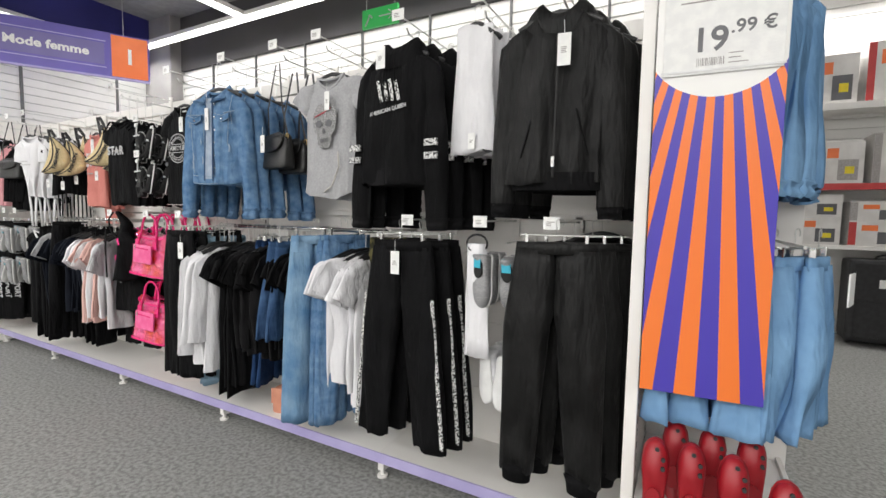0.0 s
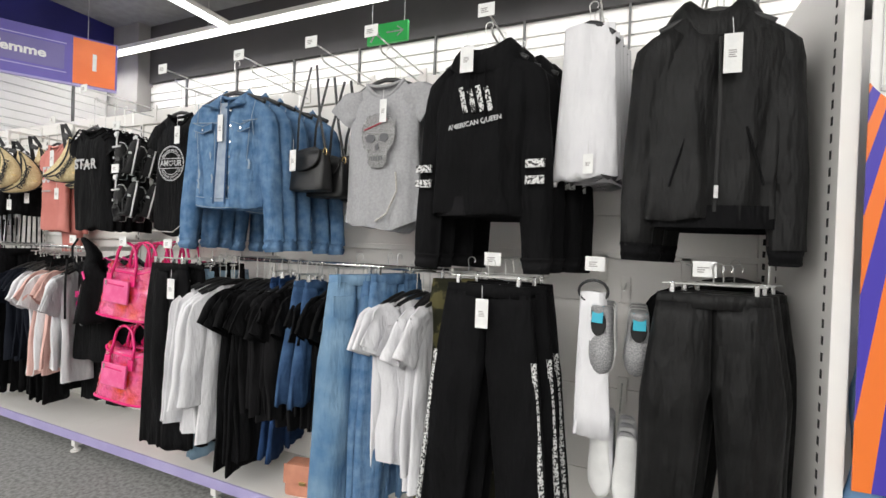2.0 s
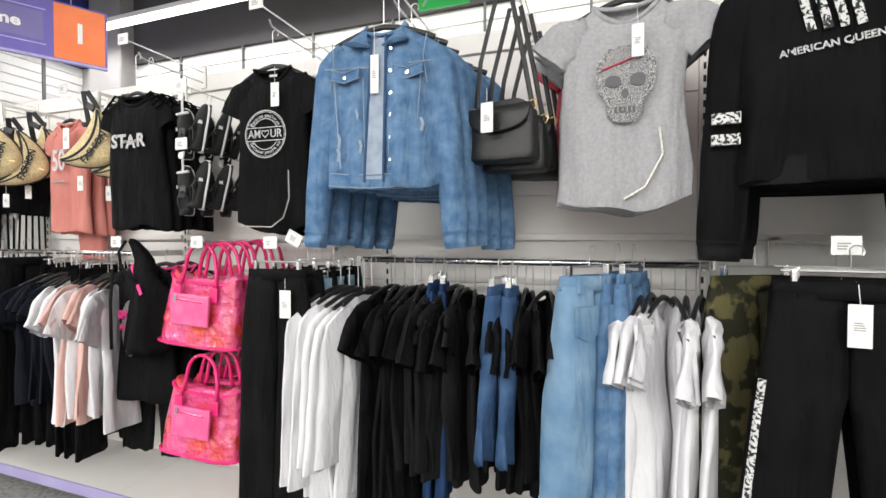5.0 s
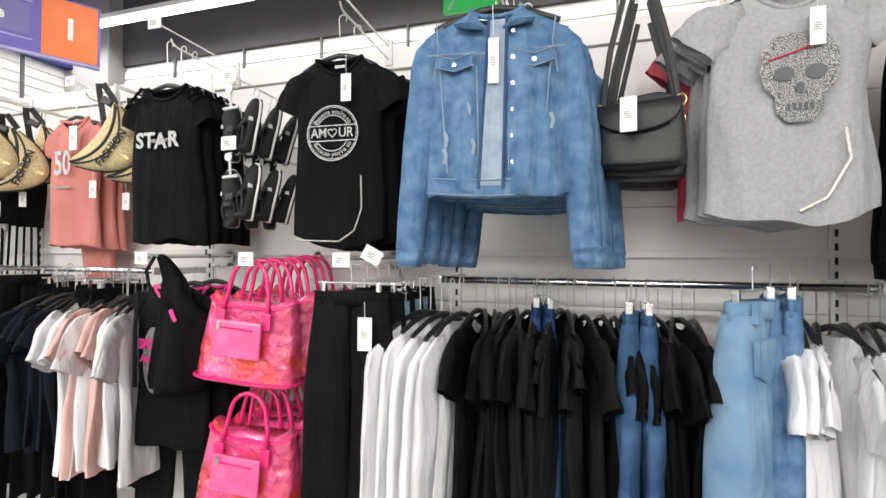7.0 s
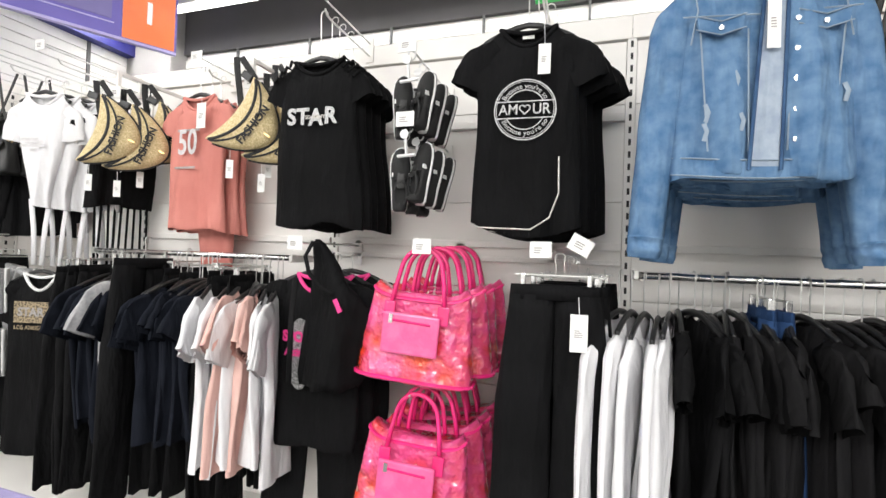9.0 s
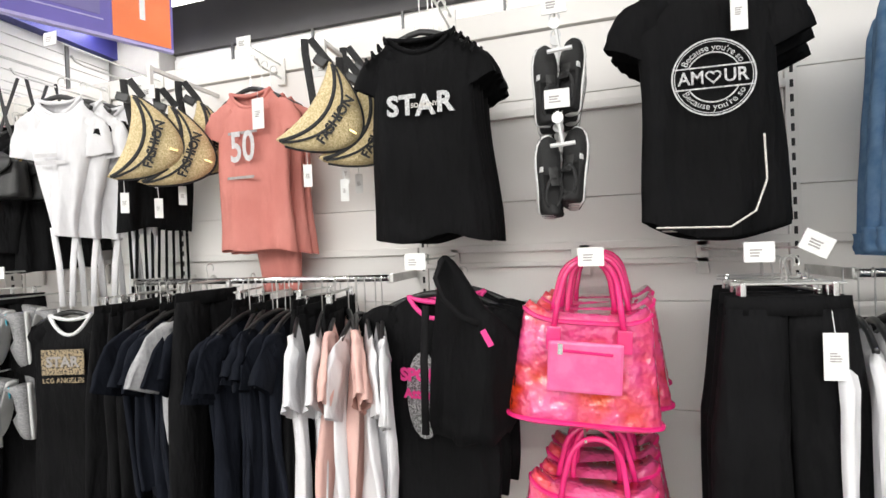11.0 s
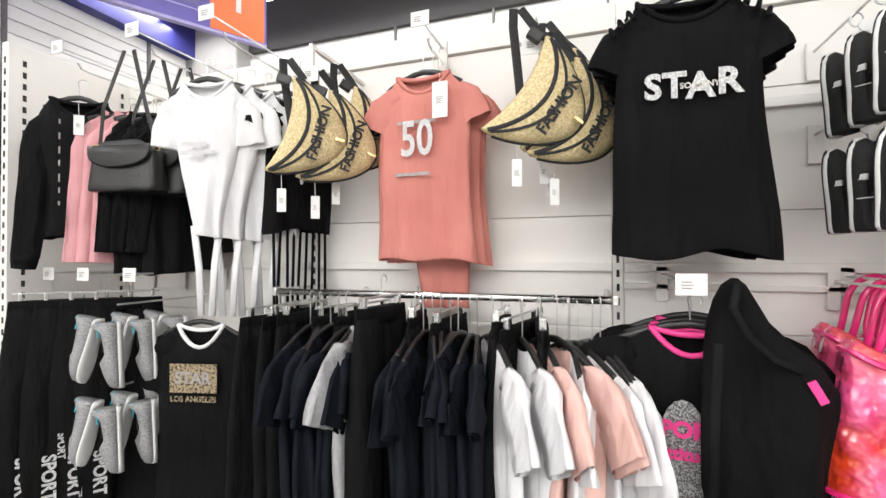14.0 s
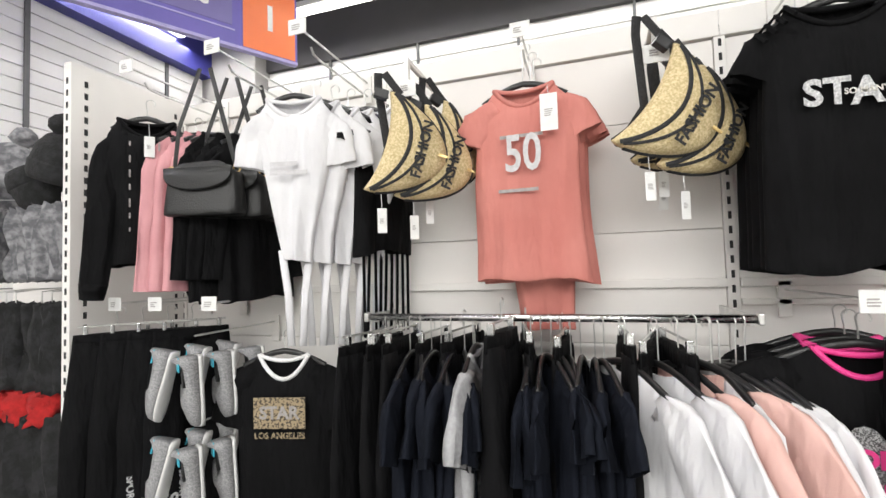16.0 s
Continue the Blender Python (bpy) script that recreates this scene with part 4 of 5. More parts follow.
# straw belt bags
def belt_bag(m, tilt, label):
    b = thing("belt_bag", label, "belt bag", "straw belt bags", m @ pose(0, 0, 0, 0, tilt, 0))
    W, H, D, n = 0.35, 0.205, 0.10, 25

    def edge(u):
        top = -0.02 + 0.035 * (2 * u - 1) ** 2
        bot = top - H * (math.sin(math.pi * u) ** 0.6)
        return top, bot
    rings = []
    for i in range(n):
        u = 0.02 + 0.96 * i / (n - 1)
        t, bo = edge(u)
        dd = D / 2 * math.sin(math.pi * u) ** 0.5
        rings.append([((u - 0.5) * W, dd * math.sin(2 * math.pi * k / 20) * (1.0 if k > 10 else 0.7), (t + bo) / 2 + (t - bo) / 2 * math.cos(2 * math.pi * k / 20)) for k in range(20)])
    part("pouch", loft(rings), STRAW, b, smooth=True)
    for f in (0.5, 0.30):
        line = []
        for i in range(n):
            u = 0.03 + 0.94 * i / (n - 1)
            t, bo = edge(u)
            a = math.acos(max(-1, min(1, 2 * f - 1 + (0.3 if f == 0.3 else 0.3))))
            line.append(((u - 0.5) * W, -D / 2 * math.sin(math.pi * u) ** 0.5 * math.sin(a) - 0.002, (t + bo) / 2 + (t - bo) / 2 * math.cos(a)))
        part("trim_band", tube(line, 0.0065 if f == 0.5 else 0.0045, 6, flat=0.35), WEB, b)
    rim = [((0.02 + 0.96 * i / (n - 1) - 0.5) * W, 0.0, edge(0.02 + 0.96 * i / (n - 1))[1]) for i in range(n)]
    part("piping", tube(rim, 0.006, 6), WEB, b)
    lettering("FASHION", 0.046, WEB, b, (0.0, -D / 2 - 0.006, -0.135), bold=0.0016)
    up = pose(0, 0, 0, 0, -tilt, 0)
    for s in (-1, 1):
        if s > 0:
            route = [(W * 0.47, 0, 0.0), up @ Vector((0.07, 0.02, 0.17)), up @ Vector((0.02, 0.03, 0.24))]
        else:
            route = [(-W * 0.47, 0.01, 0.0), (-W * 0.25, 0.05, -0.03), (0.0, 0.055, -0.03), up @ Vector((0.0, 0.04, 0.19)), up @ Vector((0.0, 0.03, 0.24))]
        part("strap", tube(route, 0.014, 6, flat=0.2), WEB, b)
        if s > 0:
            part("buckle", box(s * W * 0.44 - 0.016, s * W * 0.44 + 0.016, -0.008, 0.018, 0.015, 0.06, 0.004), HANGER, b)
    part("zip_pull", box(-0.004, 0.004, -0.05, -0.046, -0.22, -0.19), GOLD, b)
    swing_tag(b, 0.0, 0.0, -0.22, 0.03, 0.08, 0.09).matrix_basis = pose(0, 0, 0, 0, -tilt, 0)
    return b


def post_hook(x, z, y_tip):
    """A short arm with a square upstand."""
    g = thing("square_arm", "white square steel display arm", "display hook", "square arms")
    part("arm", box(x - 0.008, x + 0.008, y_tip, WALL_Y, z - 0.008, z + 0.008, 0.002), STEEL_W, g)
    part("upstand", box(x - 0.008, x + 0.008, y_tip - 0.014, y_tip + 0.002, z - 0.10, z + 0.01, 0.002), STEEL_W, g)
    plate = part("price_plate", box(x - 0.035, x + 0.035, y_tip - 0.022, y_tip - 0.018, z - 0.13, z - 0.075, 0.001), CARD, g)
    bars(plate, x, z - 0.1, 0.036, 0.022, 3, y_tip - 0.023, GREYPRINT)


for px, yt in ((-4.20, 2.24), (-4.97, 2.2)):
    post_hook(px, 2.27, yt)
for x, y, z, rz, tl in ((-4.24, 2.16, 2.03, 22, -55), (-4.14, 2.24, 1.98, 30, -62), (-4.18, 2.33, 2.06, 15, -52), (-4.17, 2.42, 2.03, 20, -56)):
    belt_bag(pose(x, y, z, 0, 0, rz), tl, "woven straw belt bag with black webbing straps")
for x, y, z, rz, tl in ((-5.04, 2.12, 1.98, 30, -74), (-4.96, 2.2, 1.96, 38, -70), (-4.94, 2.3, 2.02, 45, -62)):
    belt_bag(pose(x, y, z, 0, 0, rz), tl, "woven straw belt bag with black webbing straps")

# coral tee
g = top_garment("number_t_shirt", "coral pink t-shirt with a silver number print", CORAL, 0.33, 0.66, pose(-4.60, 2.33, 2.17, 0, 0, -2), "t-shirt", "coral t-shirts",
                sleeve=0.13, sleeve_w=(0.15, 0.13), angle=66, hang_z=2.32, seed=41, flare=0.05, neck=0.20, amp=0.018)
lettering("50", 0.17, PALEPRINT, g, (0.0, -0.062, -0.245), bold=0.003, squash=0.72)
for z, ww in ((-0.175, 0.15), (-0.355, 0.17)):
    bars(g, 0, z, ww, 0.022, 1, -0.054, GREYPRINT)
swing_tag(g, 0.09, -0.07, -0.06, 0.055, 0.12, 0.03)
stack(g, 3, 0.012, 0.05, 6)
g = top_garment("t_shirt", "coral t-shirt hanging lower behind the first", CORAL, 0.2, 0.30, pose(-4.57, 2.42, 1.64), "t-shirt", sleeve=0, seed=47, hang=False, neck=0.15, amp=0.03)

# white bodysuits
g = top_garment("bodysuit", "white short-sleeved bodysuit with a pale print", WHITE, 0.31, 0.57, pose(-5.37, 2.12, 2.17, 0, 0, 14), "bodysuit", "white bodysuits",
                sleeve=0.17, sleeve_w=(0.14, 0.13), angle=80, seed=51, flare=-0.19, neck=0.19, amp=0.03)
for s in (-1, 1):
    part("tail", tube([(s * 0.05, 0, -0.53), (s * 0.03, 0, -0.68), (s * 0.02, 0, -0.86)], 0.014, 8, flat=0.5), WHITE, g, smooth=True)
bars(g, 0, -0.25, 0.13, 0.06, 2, -0.054, PALEPRINT)
stack(g, 5, 0.04, 0.055, 8)

# black fringed top behind
g = top_garment("fringed_top", "black top with a long fringe", BLACK, 0.30, 0.5, pose(-5.14, 2.36, 2.12, 0, 0, 72), "top", sleeve=0.1, seed=55)
for j in range(9):
    part("fringe", tube([(-0.12 + j * 0.03, 0, -0.48), (-0.12 + j * 0.03 + random.uniform(-0.01, 0.01), 0.01, -0.8)], 0.006, 5), BLACK, g)

# handbags, black jacket and pink tops in the last bay
for i in range(3):
    handbag(pose(-5.745 + 0.03 * i, 2.10 + 0.1 * i, 1.955, 0, 0, 12), "black leather handbag with long straps", "black satchels", 0.30, 0.18, 0.11, 0.38)
g = top_garment("sequin_jacket", "black zip jacket with sequin stripes", BLACK, 0.27, 0.58, pose(-6.06, 2.12, 2.18, 0, 0, 42), "jacket", sleeve=0.58, sleeve_w=(0.13, 0.09), angle=84, seed=61, depth=0.09, cuff=BLACK)
for x in (-0.045, 0.03, 0.05):
    for j in range(7):
        part("sequin_stripe", box(x - 0.0025, x + 0.0025, -0.068, -0.064, -0.115 - j * 0.055 - random.uniform(0.0, 0.02), -0.10 - j * 0.055), GREYPRINT, g)
swing_tag(g, 0.02, -0.075, -0.08)
for i in range(3):
    top_garment("pink_top", "dusty pink long-sleeved jersey top", ROSE, 0.34, 0.60, pose(-5.96 + 0.045 * i, 2.26 + 0.02 * i, 2.14, 0, 0, 74), "top", "dusty pink tops", sleeve=0.56, sleeve_w=(0.11, 0.09), angle=86, seed=63 + i)
for i in range(3):
    top_garment("black_top", "black long-sleeved jersey top on a hanger", BLACK, 0.32, 0.66, pose(-5.80 + 0.045 * i, 2.26 + 0.03 * i, 2.12, 0, 0, 70), "top", "black tops", sleeve=0.5, sleeve_w=(0.11, 0.09), angle=86, seed=71 + i)

# ---- lower row ----
for x, tip in ((-0.98, 2.03), (-0.60, 2.05), (-0.26, 2.0), (-3.30, 2.05), (-3.81, 2.05), (-2.90, 2.05), (-6.19, 2.09), (-5.98, 2.09), (-5.72, 2.09)):
    arm_hook(x, 1.46, tip, True, double=False)

g = pants("joggers", "black velour jogging trousers on a clip hanger", VELOUR, 0.33, 0.98, pose(-0.235, 1.99, 1.38, 0, 0, 6), "trousers", "velour joggers", hem=0.15, seed=81, cuff=BLACK, depth=0.1, amp=0.03)
stack(g, 3, 0.05, 0.12)
top_garment("t_shirt", "black t-shirt behind the joggers", BLACK, 0.4, 0.6, pose(-0.12, 2.38, 1.40, 0, 0, 5), "t-shirt", sleeve=0.2, seed=83)

g = thing("scarf", "white cotton scarf over a ring hanger", "scarf", "", pose(-0.60, 2.02, 1.36))
part("cloth", loft([[((0.045 + 0.02 * v) * math.cos(2 * math.pi * k / 20) + 0.012 * v, 0.02 * math.sin(2 * math.pi * k / 20) + fold(math.cos(k), v, 9, 0.02), -0.52 * v) for k in range(20)] for v in (0, 0.1, 0.3, 0.5, 0.7, 0.85, 1.0)]), WHITE, g, smooth=True)
part("ring", tube(arc(0, 0.0, 0.05, 0.04, 0, 360, 16), 0.005, 6), HANGER, g)
for k, zc in enumerate((1.31, 0.85)):
    arm_hook(-0.50, zc + 0.05, 2.12, False, double=False)
    for i in range(3):
        for s in (-1, 1):
            sh = shoe(pose(-0.50 + s * 0.05 - 0.02 * k, 2.05 + 0.09 * i, zc, 0, 92 + s * 6, (80 if k else -100) + s * 14), "white canvas slip-on shoe hung by the heel", "white slip-ons", WHITE if k else GLITTER, SOLE, 0.24)
            if i == 0 and not k:
                part("size_card", box(0.0, 0.06, -0.02, 0.02, 0.07, 0.074), TEAL, sh, "teal size card")

g = pants("leopard_trim_trousers", "black trousers with snow-leopard side stripes", BLACK, 0.34, 1.0, pose(-0.985, 1.99, 1.36, 0, 0, -3), "trousers", "leopard trim trousers", hem=0.20, seed=85, spread=0.07, depth=0.08)
for s in (-1, 1):
    rail = [(s * (0.197 + 0.068 * v), -0.03, -0.27 - 0.70 * v) for v in (0, 0.3, 0.6, 1.0)]
    part("side_stripe", tube(rail, 0.011, 6, flat=0.8), LEOPARD, g, "snow-leopard side stripe")
swing_tag(g, 0.0, -0.055, -0.05, 0.05, 0.11)
stack(g, 3, 0.03, 0.1)
pants("camouflage_trousers", "green and brown camouflage trousers", CAMO, 0.32, 1.02, pose(-1.14, 2.2, 1.36, 0, 0, 30), "trousers", hem=0.16, seed=87)


def side_hung(kind, label, mat, x0, x1, count, group, w=0.40, h=0.62, y=RAIL_Y, seed=1, turn=0.0, sleeve=0.2, angle=64, z=1.265, depth=0.05):
    """A run of garments side by side on a rail, edge on."""
    first = None
    for i in range(count):
        x = x0 + (x1 - x0) * (i / max(1, count - 1))
        m = pose(x + random.uniform(-0.006, 0.006), y + random.uniform(-0.02, 0.02), z + random.uniform(-0.014, 0.006), 0, random.uniform(-2, 2), 90 + turn + random.uniform(-15, 15))
        if first is None or i % 2 == 0:
            if kind == "pants":
                first = pants("trousers", label, mat, w, h, m, "trousers", group, hem=0.17, seed=seed + i, depth=depth, hang_z=1.402)
            else:
                first = top_garment(kind, label, mat, w * random.uniform(0.92, 1.04), h * random.uniform(0.92, 1.08), m, kind.replace("_", " "), group, sleeve=sleeve * random.uniform(0.75, 1.1), angle=angle + random.uniform(-7, 9), depth=depth, seed=seed + i, band=False, amp=0.03, hang_z=1.402)
        else:
            copy_thing(first, m)


side_hung("t_shirt", "white short-sleeved t-shirt on a rail", WHITE, -1.50, -1.25, 8, "white t-shirts on the rail", 0.44, 0.78, seed=101, angle=68, sleeve=0.22, turn=-12)
g = pants("jeans", "faded blue jeans turned towards the aisle", JEANS, 0.25, 1.08, pose(-1.64, 2.07, 1.355, 0, 0, 48), "jeans", "faded jeans", hem=0.19, seed=111, depth=0.12, spread=0.01, amp=0.02)
for s in (-1, 1):
    part("back_pocket", loft([[(s * 0.07 + x, y, z) for x, z in ((-0.045, -0.09), (0.045, -0.09), (0.042, -0.18), (0.0, -0.20), (-0.042, -0.18))] for y in (-0.066, -0.052)]), JEANS, g)
    part("belt_loop", box(s * 0.09 - 0.006, s * 0.09 + 0.006, -0.055, -0.04, -0.05, 0.006), JEANS, g)
for i in range(2):
    pants("jeans", "mid-blue jeans on a clip hanger", DENIM, 0.30, 1.08, pose(-1.55 + 0.05 * i, 2.2, 1.36, 0, 0, 70), "jeans", "faded jeans", hem=0.18, seed=113 + i)
side_hung("t_shirt", "black short-sleeved t-shirt on a rail", BLACK, -2.02, -1.74, 9, "black t-shirts on the rail", 0.40, 0.66, seed=121)
side_hung("pants", "slim mid-blue jeans on a rail", DENIM_MID, -1.945, -1.905, 2, "mid-blue jeans on the rail", 0.15, 0.58, seed=124, z=1.31, depth=0.06, y=2.12)
side_hung("t_shirt", "charcoal short-sleeved t-shirt on a rail", CHAR, -2.34, -2.08, 10, "black t-shirts on the rail", 0.40, 0.66, seed=131)
side_hung("pants", "slim dark blue jeans on a rail", DENIM_DARK, -2.235, -2.21, 2, "dark jeans on the rail", 0.18, 0.95, seed=134, z=1.31)
side_hung("t_shirt", "black longer t-shirt on a rail", BLACK, -2.46, -2.34, 5, "black t-shirts on the rail", 0.42, 0.95, seed=141)
side_hung("top", "white long-sleeved top hanging edge on", WHITE, -2.655, -2.50, 5, "white long tops", 0.40, 0.82, y=2.2, seed=151, sleeve=0.62, angle=80, z=1.255, turn=-16)
side_hung("pants", "light blue jeans on a rail", JEANS_LIGHT, -2.755, -2.70, 3, "light jeans", 0.30, 1.05, y=2.28, seed=155, z=1.32)
g = pants("trousers", "plain black trousers on a clip hanger", BLACK, 0.275, 1.02, pose(-2.85, 2.03, 1.35, 0, 0, 4), "trousers", "plain black trousers", hem=0.19, seed=161, depth=0.06, spread=0.0)
swing_tag(g, 0.07, -0.05, -0.08, 0.05, 0.11)
stack(g, 5, 0.015, 0.08)


tilted = thing("price_plate", "white price plate hanging askew on its arm", "price tag", "", pose(-2.78, 2.045, 1.475, 0, 28, 6))
part("plate", box(-0.035, 0.035, -0.002, 0.002, -0.026, 0.026, 0.001), CARD, tilted)
bars(tilted, 0.0, 0.0, 0.036, 0.022, 3, -0.0025, GREYPRINT)
part("holder", tube([(0, 0.002, 0), (0, 0.06, -0.01), (-0.07, 0.2, -0.05)], 0.003, 5), HOOKMETAL, tilted)


# pink clear bags
def pink_bag(m, label):
    b = thing("tote_bag", label, "bag", "pink vinyl bags", m)
    W, H, D = 0.43, 0.32, 0.16
    rings = []
    for v in (0, 0.03, 0.12, 0.35, 0.6, 0.85, 0.96, 1.0):
        f = (1.0 - 0.19 * v) * (0.93 if v in (0, 1.0) else 0.985 if v in (0.03, 0.96) else 1)
        rings.append([(W / 2 * f * abs(math.cos(a)) ** 0.45 * (1 if math.cos(a) > 0 else -1), D / 2 * (1.0 - 0.5 * v) * abs(math.sin(a)) ** 0.6 * (1 if math.sin(a) > 0 else -1) + 0.012 * noise.noise(Vector((math.cos(a) * 2, v * 3, 1))), -H + H * v + 0.02 * math.cos(2 * a) * v) for a in [2 * math.pi * k / 44 for k in range(44)]])
    part("body", loft(rings), PINKCLEAR, b, "clear pink vinyl", True)
    pk = part("pocket", box(-0.11, 0.09, -0.094, -0.078, -0.22, -0.08, 0.008), PINKPOCKET, b, "matt pink zip pocket")
    part("zip", tube([(-0.08, -0.096, -0.105), (0.06, -0.096, -0.11)], 0.004, 5), FUCHSIA, pk)
    part("zip_pull", box(-0.085, -0.072, -0.102, -0.096, -0.115, -0.085), CHROME, pk)
    for z, f in ((-H + 0.01, 1.0), (-0.02, 0.82)):
        part("piping", tube([(W / 2 * f * abs(math.cos(a)) ** 0.45 * (1 if math.cos(a) > 0 else -1), D / 2 * (1.0 if z < -0.1 else 0.55) * abs(math.sin(a)) ** 0.6 * (1 if math.sin(a) > 0 else -1), z + 0.015 * math.cos(2 * a) * (z > -0.1)) for a in [2 * math.pi * k / 44 for k in range(45)]], 0.007, 6), FUCHSIA, b)
    for y in (-0.045, 0.045):
        h = part("handle", tube([(-0.095, y * 1.35, -0.06), (-0.085, y, 0.02)] + arc(0, 0.06, 0.075, 0.085, 165, 15, 10, y) + [(0.085, y, 0.02), (0.095, y * 1.35, -0.06)], 0.0085, 8), FUCHSIA, b, smooth=True)
    for sx in (-1, 1):
        for y in (-0.062,):
            part("handle_tab", box(sx * 0.095 - 0.02, sx * 0.095 + 0.02, y - 0.012, y, -0.11, -0.045, 0.004), FUCHSIA, b)
    return b


for zc in (1.305, 0.80):
    arm_hook(-3.33, zc + 0.14, 2.06, False, double=False)
    first = pink_bag(pose(-3.315, 2.12, zc, 0, 4, 6), "hot pink clear vinyl tote bag with round handles")
    for i in range(1, 4):
        copy_thing(first, pose(-3.305 + 0.015 * i, 2.12 + 0.10 * i, zc + 0.005 * i, 0, random.uniform(-3, 3), 8 + random.uniform(-6, 6)))

# black sports set with shawl
g = top_garment("sports_t_shirt", "black t-shirt with pink lettering over a glitter print", BLACK, 0.42, 0.68, pose(-3.79, 2.18, 1.335, 0, 0, -4), "t-shirt", "black sports t-shirts", sleeve=0.22, angle=60, seed=171, depth=0.09, trim=HOTPINK)
part("glitter_print", loft([[(-0.025 + 0.06 * f * math.cos(2 * math.pi * k / 20), y, -0.31 + 0.14 * f * math.sin(2 * math.pi * k / 20)) for k in range(20)] for y, f in ((-0.066, 1), (-0.068, 1))]), SEQUIN, g)
lettering("SPORT", 0.055, HOTPINK, g, (-0.02, -0.074, -0.245), bold=0.003)
lettering("Attitude", 0.042, HOTPINK, g, (-0.02, -0.074, -0.305), bold=0.002)
stack(g, 3, 0.02, 0.1)
g = thing("hooded_jacket", "black hooded jersey jacket slung over a display arm", "jacket", "", pose(-3.73, 2.06, 1.47))
rings = []
for z, xl, xr, d in ((0.004, 0.004, 0.018, 0.010), (-0.012, -0.014, 0.036, 0.022), (-0.05, -0.026, 0.060, 0.032), (-0.10, -0.034, 0.088, 0.042), (-0.15, -0.040, 0.128, 0.055),
                     (-0.19, -0.044, 0.175, 0.055), (-0.25, -0.050, 0.22, 0.055), (-0.33, -0.055, 0.23, 0.055), (-0.42, -0.058, 0.222, 0.05), (-0.50, -0.060, 0.205, 0.045), (-0.535, -0.052, 0.185, 0.04)):
    cx, hw = (xl + xr) / 2, (xr - xl) / 2
    rings.append([(cx + hw * math.cos(2 * math.pi * k / 32), d * math.sin(2 * math.pi * k / 32) + fold(cx + hw * math.cos(2 * math.pi * k / 32), z, 5, 0.05 * min(1, max(0, -z) * 12)), z + 0.01 * math.sin(k * 1.3) * (z < -0.45)) for k in range(32)])
part("body", loft(rings), BLACK, g, smooth=True)
part("hood_edge", tube([(0.012, -0.03, -0.005), (-0.005, -0.052, -0.06), (0.02, -0.062, -0.12), (0.07, -0.066, -0.17), (0.12, -0.064, -0.19)], 0.009, 6, flat=0.6), CHAR, g, smooth=True)
part("facing", tube([(-0.035, -0.062, -0.14), (-0.045, -0.066, -0.3), (-0.05, -0.06, -0.52)], 0.012, 6, flat=0.4), CHAR, g, smooth=True)
tag = part("pink_label", box(0.135, 0.152, -0.068, -0.064, -0.255, -0.205), HOTPINK, g)
tag.matrix_basis = Matrix.Translation((0.1435, -0.066, -0.23)) @ pose(0, 0, 0, 0, -28, 0) @ Matrix.Translation((-0.1435, 0.066, 0.23))
pants("trousers", "black jersey trousers under the sports tops", BLACK, 0.36, 0.9, pose(-3.86, 2.3, 1.22, 0, 0, 0), "trousers", hem=0.2, seed=175)

# the second rail
side_hung("t_shirt", "white short-sleeved t-shirt on a rail", WHITE, -4.10, -4.01, 4, "pale t-shirts on the second rail", 0.46, 0.72, seed=181, y=2.24, turn=24, z=1.265, sleeve=0.24, angle=58)
side_hung("t_shirt", "pale pink short-sleeved t-shirt on a rail", PINK, -4.18, -4.10, 3, "pale t-shirts on the second rail", 0.46, 0.68, seed=185, y=2.23, turn=24, z=1.265, sleeve=0.24, angle=58)
side_hung("t_shirt", "white short-sleeved t-shirt on a rail", WHITE, -4.32, -4.24, 2, "pale t-shirts on the second rail", 0.46, 0.70, seed=188, y=2.22, turn=24, z=1.265, sleeve=0.24, angle=58)
side_hung("pants", "black trousers on a rail", BLACK, -4.32, -4.18, 3, "black trousers on the second rail", 0.32, 1.0, seed=191, y=2.28, z=1.32)
side_hung("t_shirt", "navy short-sleeved t-shirt on a rail", NAVY, -4.62, -4.38, 9, "navy t-shirts on the rail", 0.40, 0.66, seed=195, y=2.24, turn=10)
g = pants("trousers", "black trousers with a white patterned side stripe", BLACK, 0.26, 1.05, pose(-4.665, 2.13, 1.37, 0, 0, 82), "trousers", hem=0.16, seed=201)
part("side_stripe", tube([(0.16, -0.03, -0.3), (0.17, -0.035, -1.0)], 0.012, 6, flat=0.4), LEOPARD, g)
top_garment("t_shirt", "pale grey t-shirt on a rail", GREY, 0.38, 0.62, pose(-4.765, 2.2, 1.30, 0, 0, 92), "t-shirt", sleeve=0.22, angle=64, seed=203)
side_hung("t_shirt", "navy short-sleeved t-shirt on a rail", NAVY, -5.00, -4.78, 7, "navy t-shirts on the rail", 0.42, 0.66, seed=205, y=2.24, turn=14)
side_hung("pants", "black trousers on a rail", BLACK, -5.16, -5.03, 5, "black trousers on the second rail", 0.32, 1.05, seed=211, y=2.25, z=1.32)
side_hung("pants", "black trousers on a rail", BLACK, -4.95, -4.5, 5, "black trousers on the second rail", 0.30, 1.0, seed=215, y=2.33, z=1.32)

